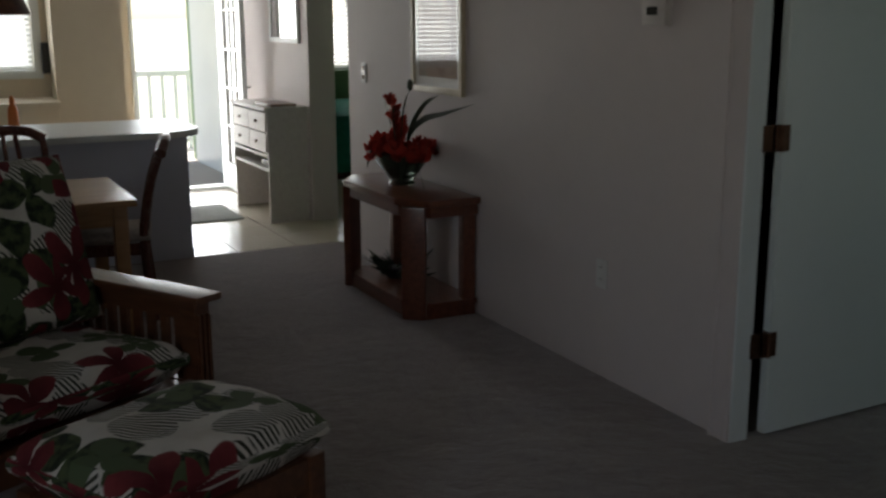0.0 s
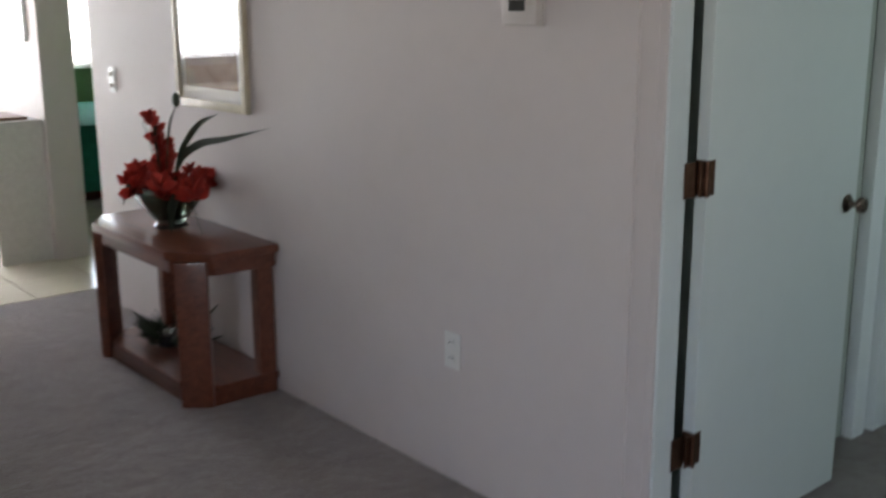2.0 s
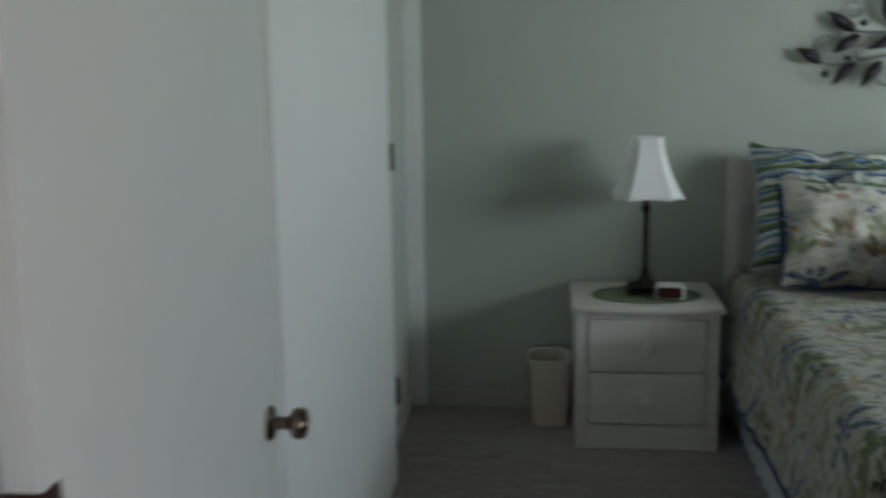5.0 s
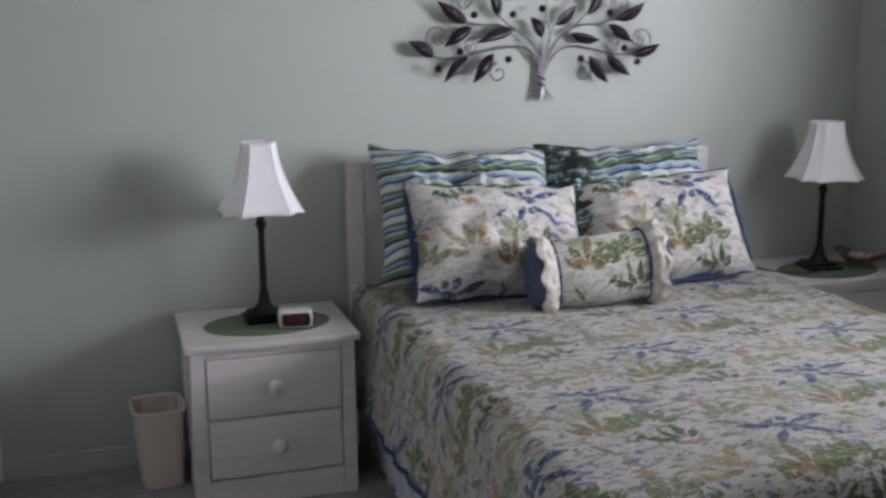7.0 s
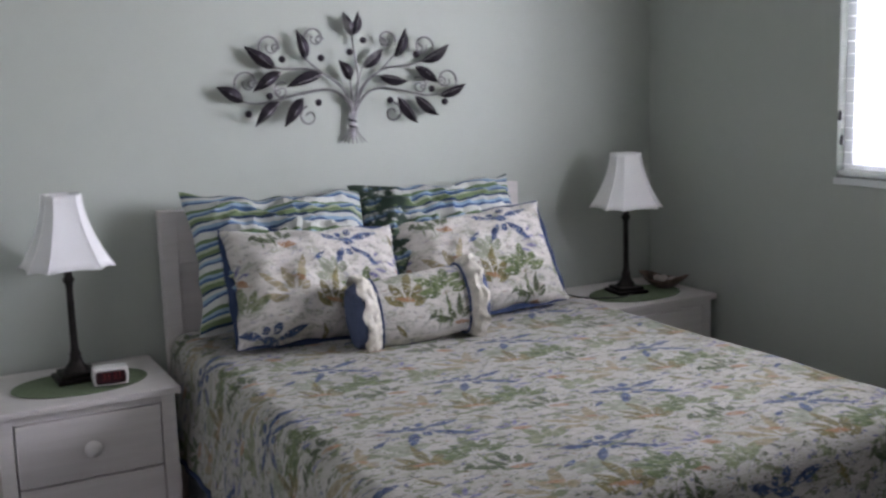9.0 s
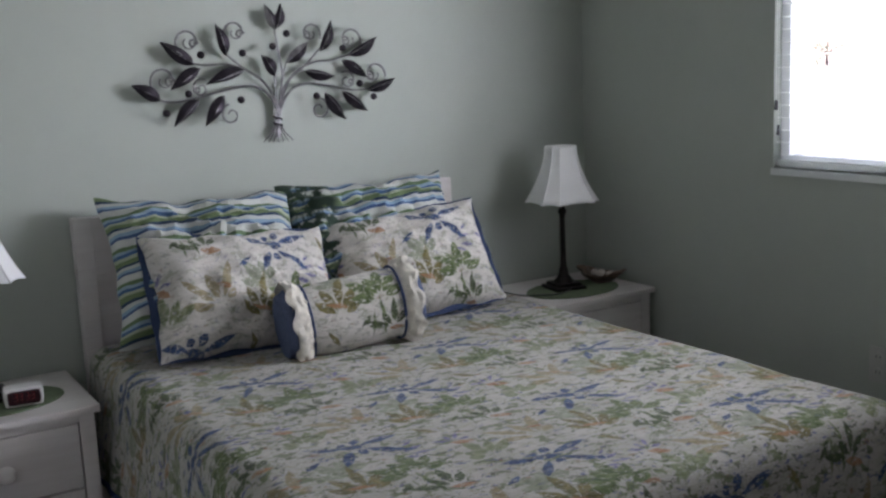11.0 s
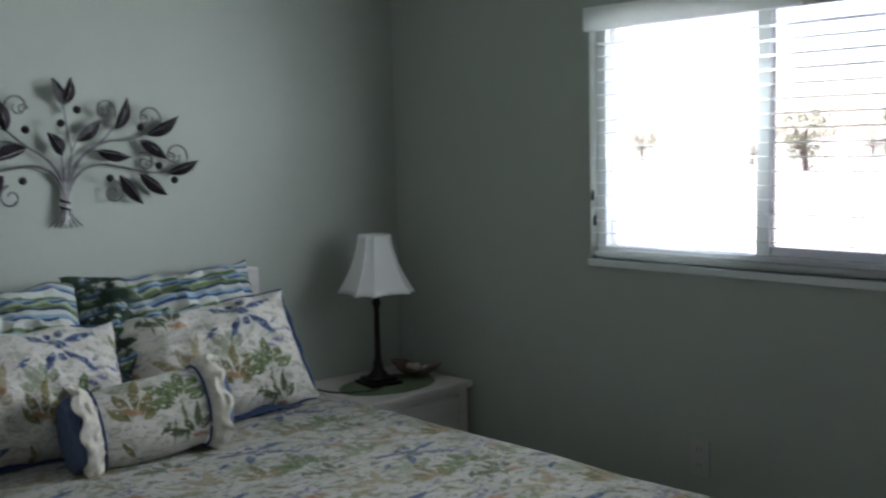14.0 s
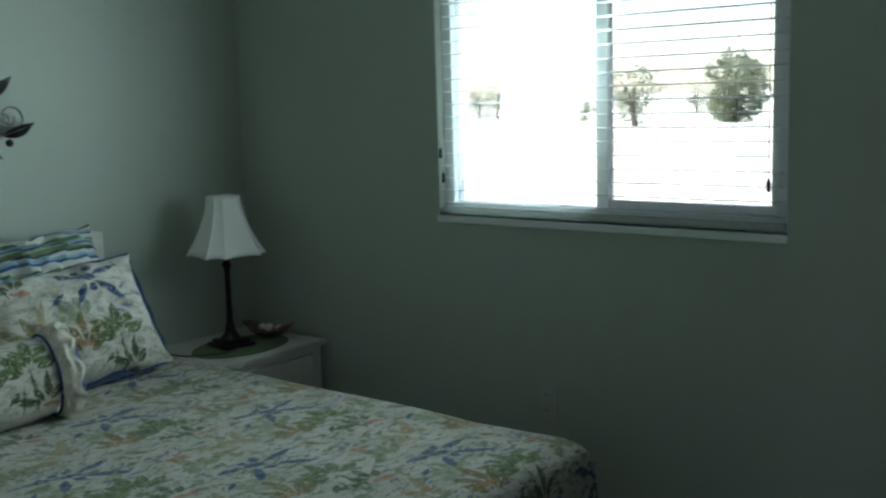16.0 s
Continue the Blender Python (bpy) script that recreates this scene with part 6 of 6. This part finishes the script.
def tree(x, y, h, spread, seed):
    t = thing("tree", pose(x, y, -0.45), "leafy garden tree with an uneven crown", "tree", "trees in the distance")
    rnd = random.Random(seed)
    bm = bmesh.new()
    tube(bm, curve_points([(0, 0, 0), (0.08, 0.05, h * 0.25), (0, 0, h * 0.6)], 5), 0.05 * h, 8, 0.45)
    for k in range(6):
        a, el = rnd.uniform(0, 6.283), rnd.uniform(0.5, 1.0)
        r = spread * rnd.uniform(0.4, 0.8)
        tube(bm, curve_points([(0, 0, h * 0.3), (r * 0.5 * math.cos(a), r * 0.5 * math.sin(a), h * 0.45 * el + h * 0.1), (r * math.cos(a), r * math.sin(a), h * 0.75 * el)], 4), 0.018 * h, 6, 0.3)
    part("trunk", bm, M_BARK, t, "", True)
    vs, fs = [], []
    blobs = [(rnd.uniform(-1, 1) * spread * 0.6, rnd.uniform(-1, 1) * spread * 0.6, h * rnd.uniform(0.10, 0.85), spread * rnd.uniform(0.28, 0.5)) for _ in range(14)]
    for bx, by, bz, br in blobs:
        for _ in range(220 if seed == 1 else 36):
            d = Vector((rnd.gauss(0, 1), rnd.gauss(0, 1), rnd.gauss(0, 0.8))).normalized() * br * rnd.uniform(0.6, 1.1)
            p = Vector((bx, by, bz)) + d
            u = Vector((rnd.gauss(0, 1), rnd.gauss(0, 1), rnd.gauss(0, 1))).normalized()
            w = u.orthogonal().normalized()
            s = h * 0.035
            i = len(vs)
            vs += [p - u * s, p + w * s * 0.5, p + u * s, p - w * s * 0.5]
            fs.append((i, i + 1, i + 2, i + 3))
    me = bpy.data.meshes.new("crown")
    me.from_pydata([tuple(v) for v in vs], [], fs)
    me.materials.append(M_FOLIAGE)
    o = new("crown", me)
    o.parent = t


for tx, ty, th, ts, sd in ((29.5, -61.9, 4.4, 2.2, 1), (48.9, -66.7, 3.5, 2.4, 2), (47.8, -70.2, 2.4, 1.2, 3), (33.1, -55.4, 4.0, 2.0, 4), (57.6, -75.5, 3.0, 2.2, 5), (43.6, -67.2, 2.1, 1.1, 6), (25.0, -66.0, 3.4, 1.8, 7), (66.0, -84.0, 3.6, 2.6, 8), (72.0, -86.0, 4.2, 2.8, 9), (61.0, -88.0, 3.0, 2.4, 10), (52.0, -90.0, 3.6, 2.8, 11), (46.0, -92.0, 3.2, 2.6, 12)):
    tree(tx, ty, th, ts, sd)

# ---- floor tiles ----
tile_mesh = None
for i in range(-3, 5):
    for j in range(7):
        x, y = 1.02 + i * 0.405, 6.33 + j * 0.405
        if x < 0.0 or x > 2.9 or y > FAR - 0.3:
            continue
        if tile_mesh is None:
            ob = part("tile", B((0, 0, -0.012), (0.40, 0.40, 0.0), 0.002), M_TILE, tile_bed)
            tile_mesh = ob.data
        else:
            ob = new("tile", tile_mesh)
            ob.parent = tile_bed
        ob.matrix_basis = pose(x, y, random.uniform(-0.0005, 0.0005))
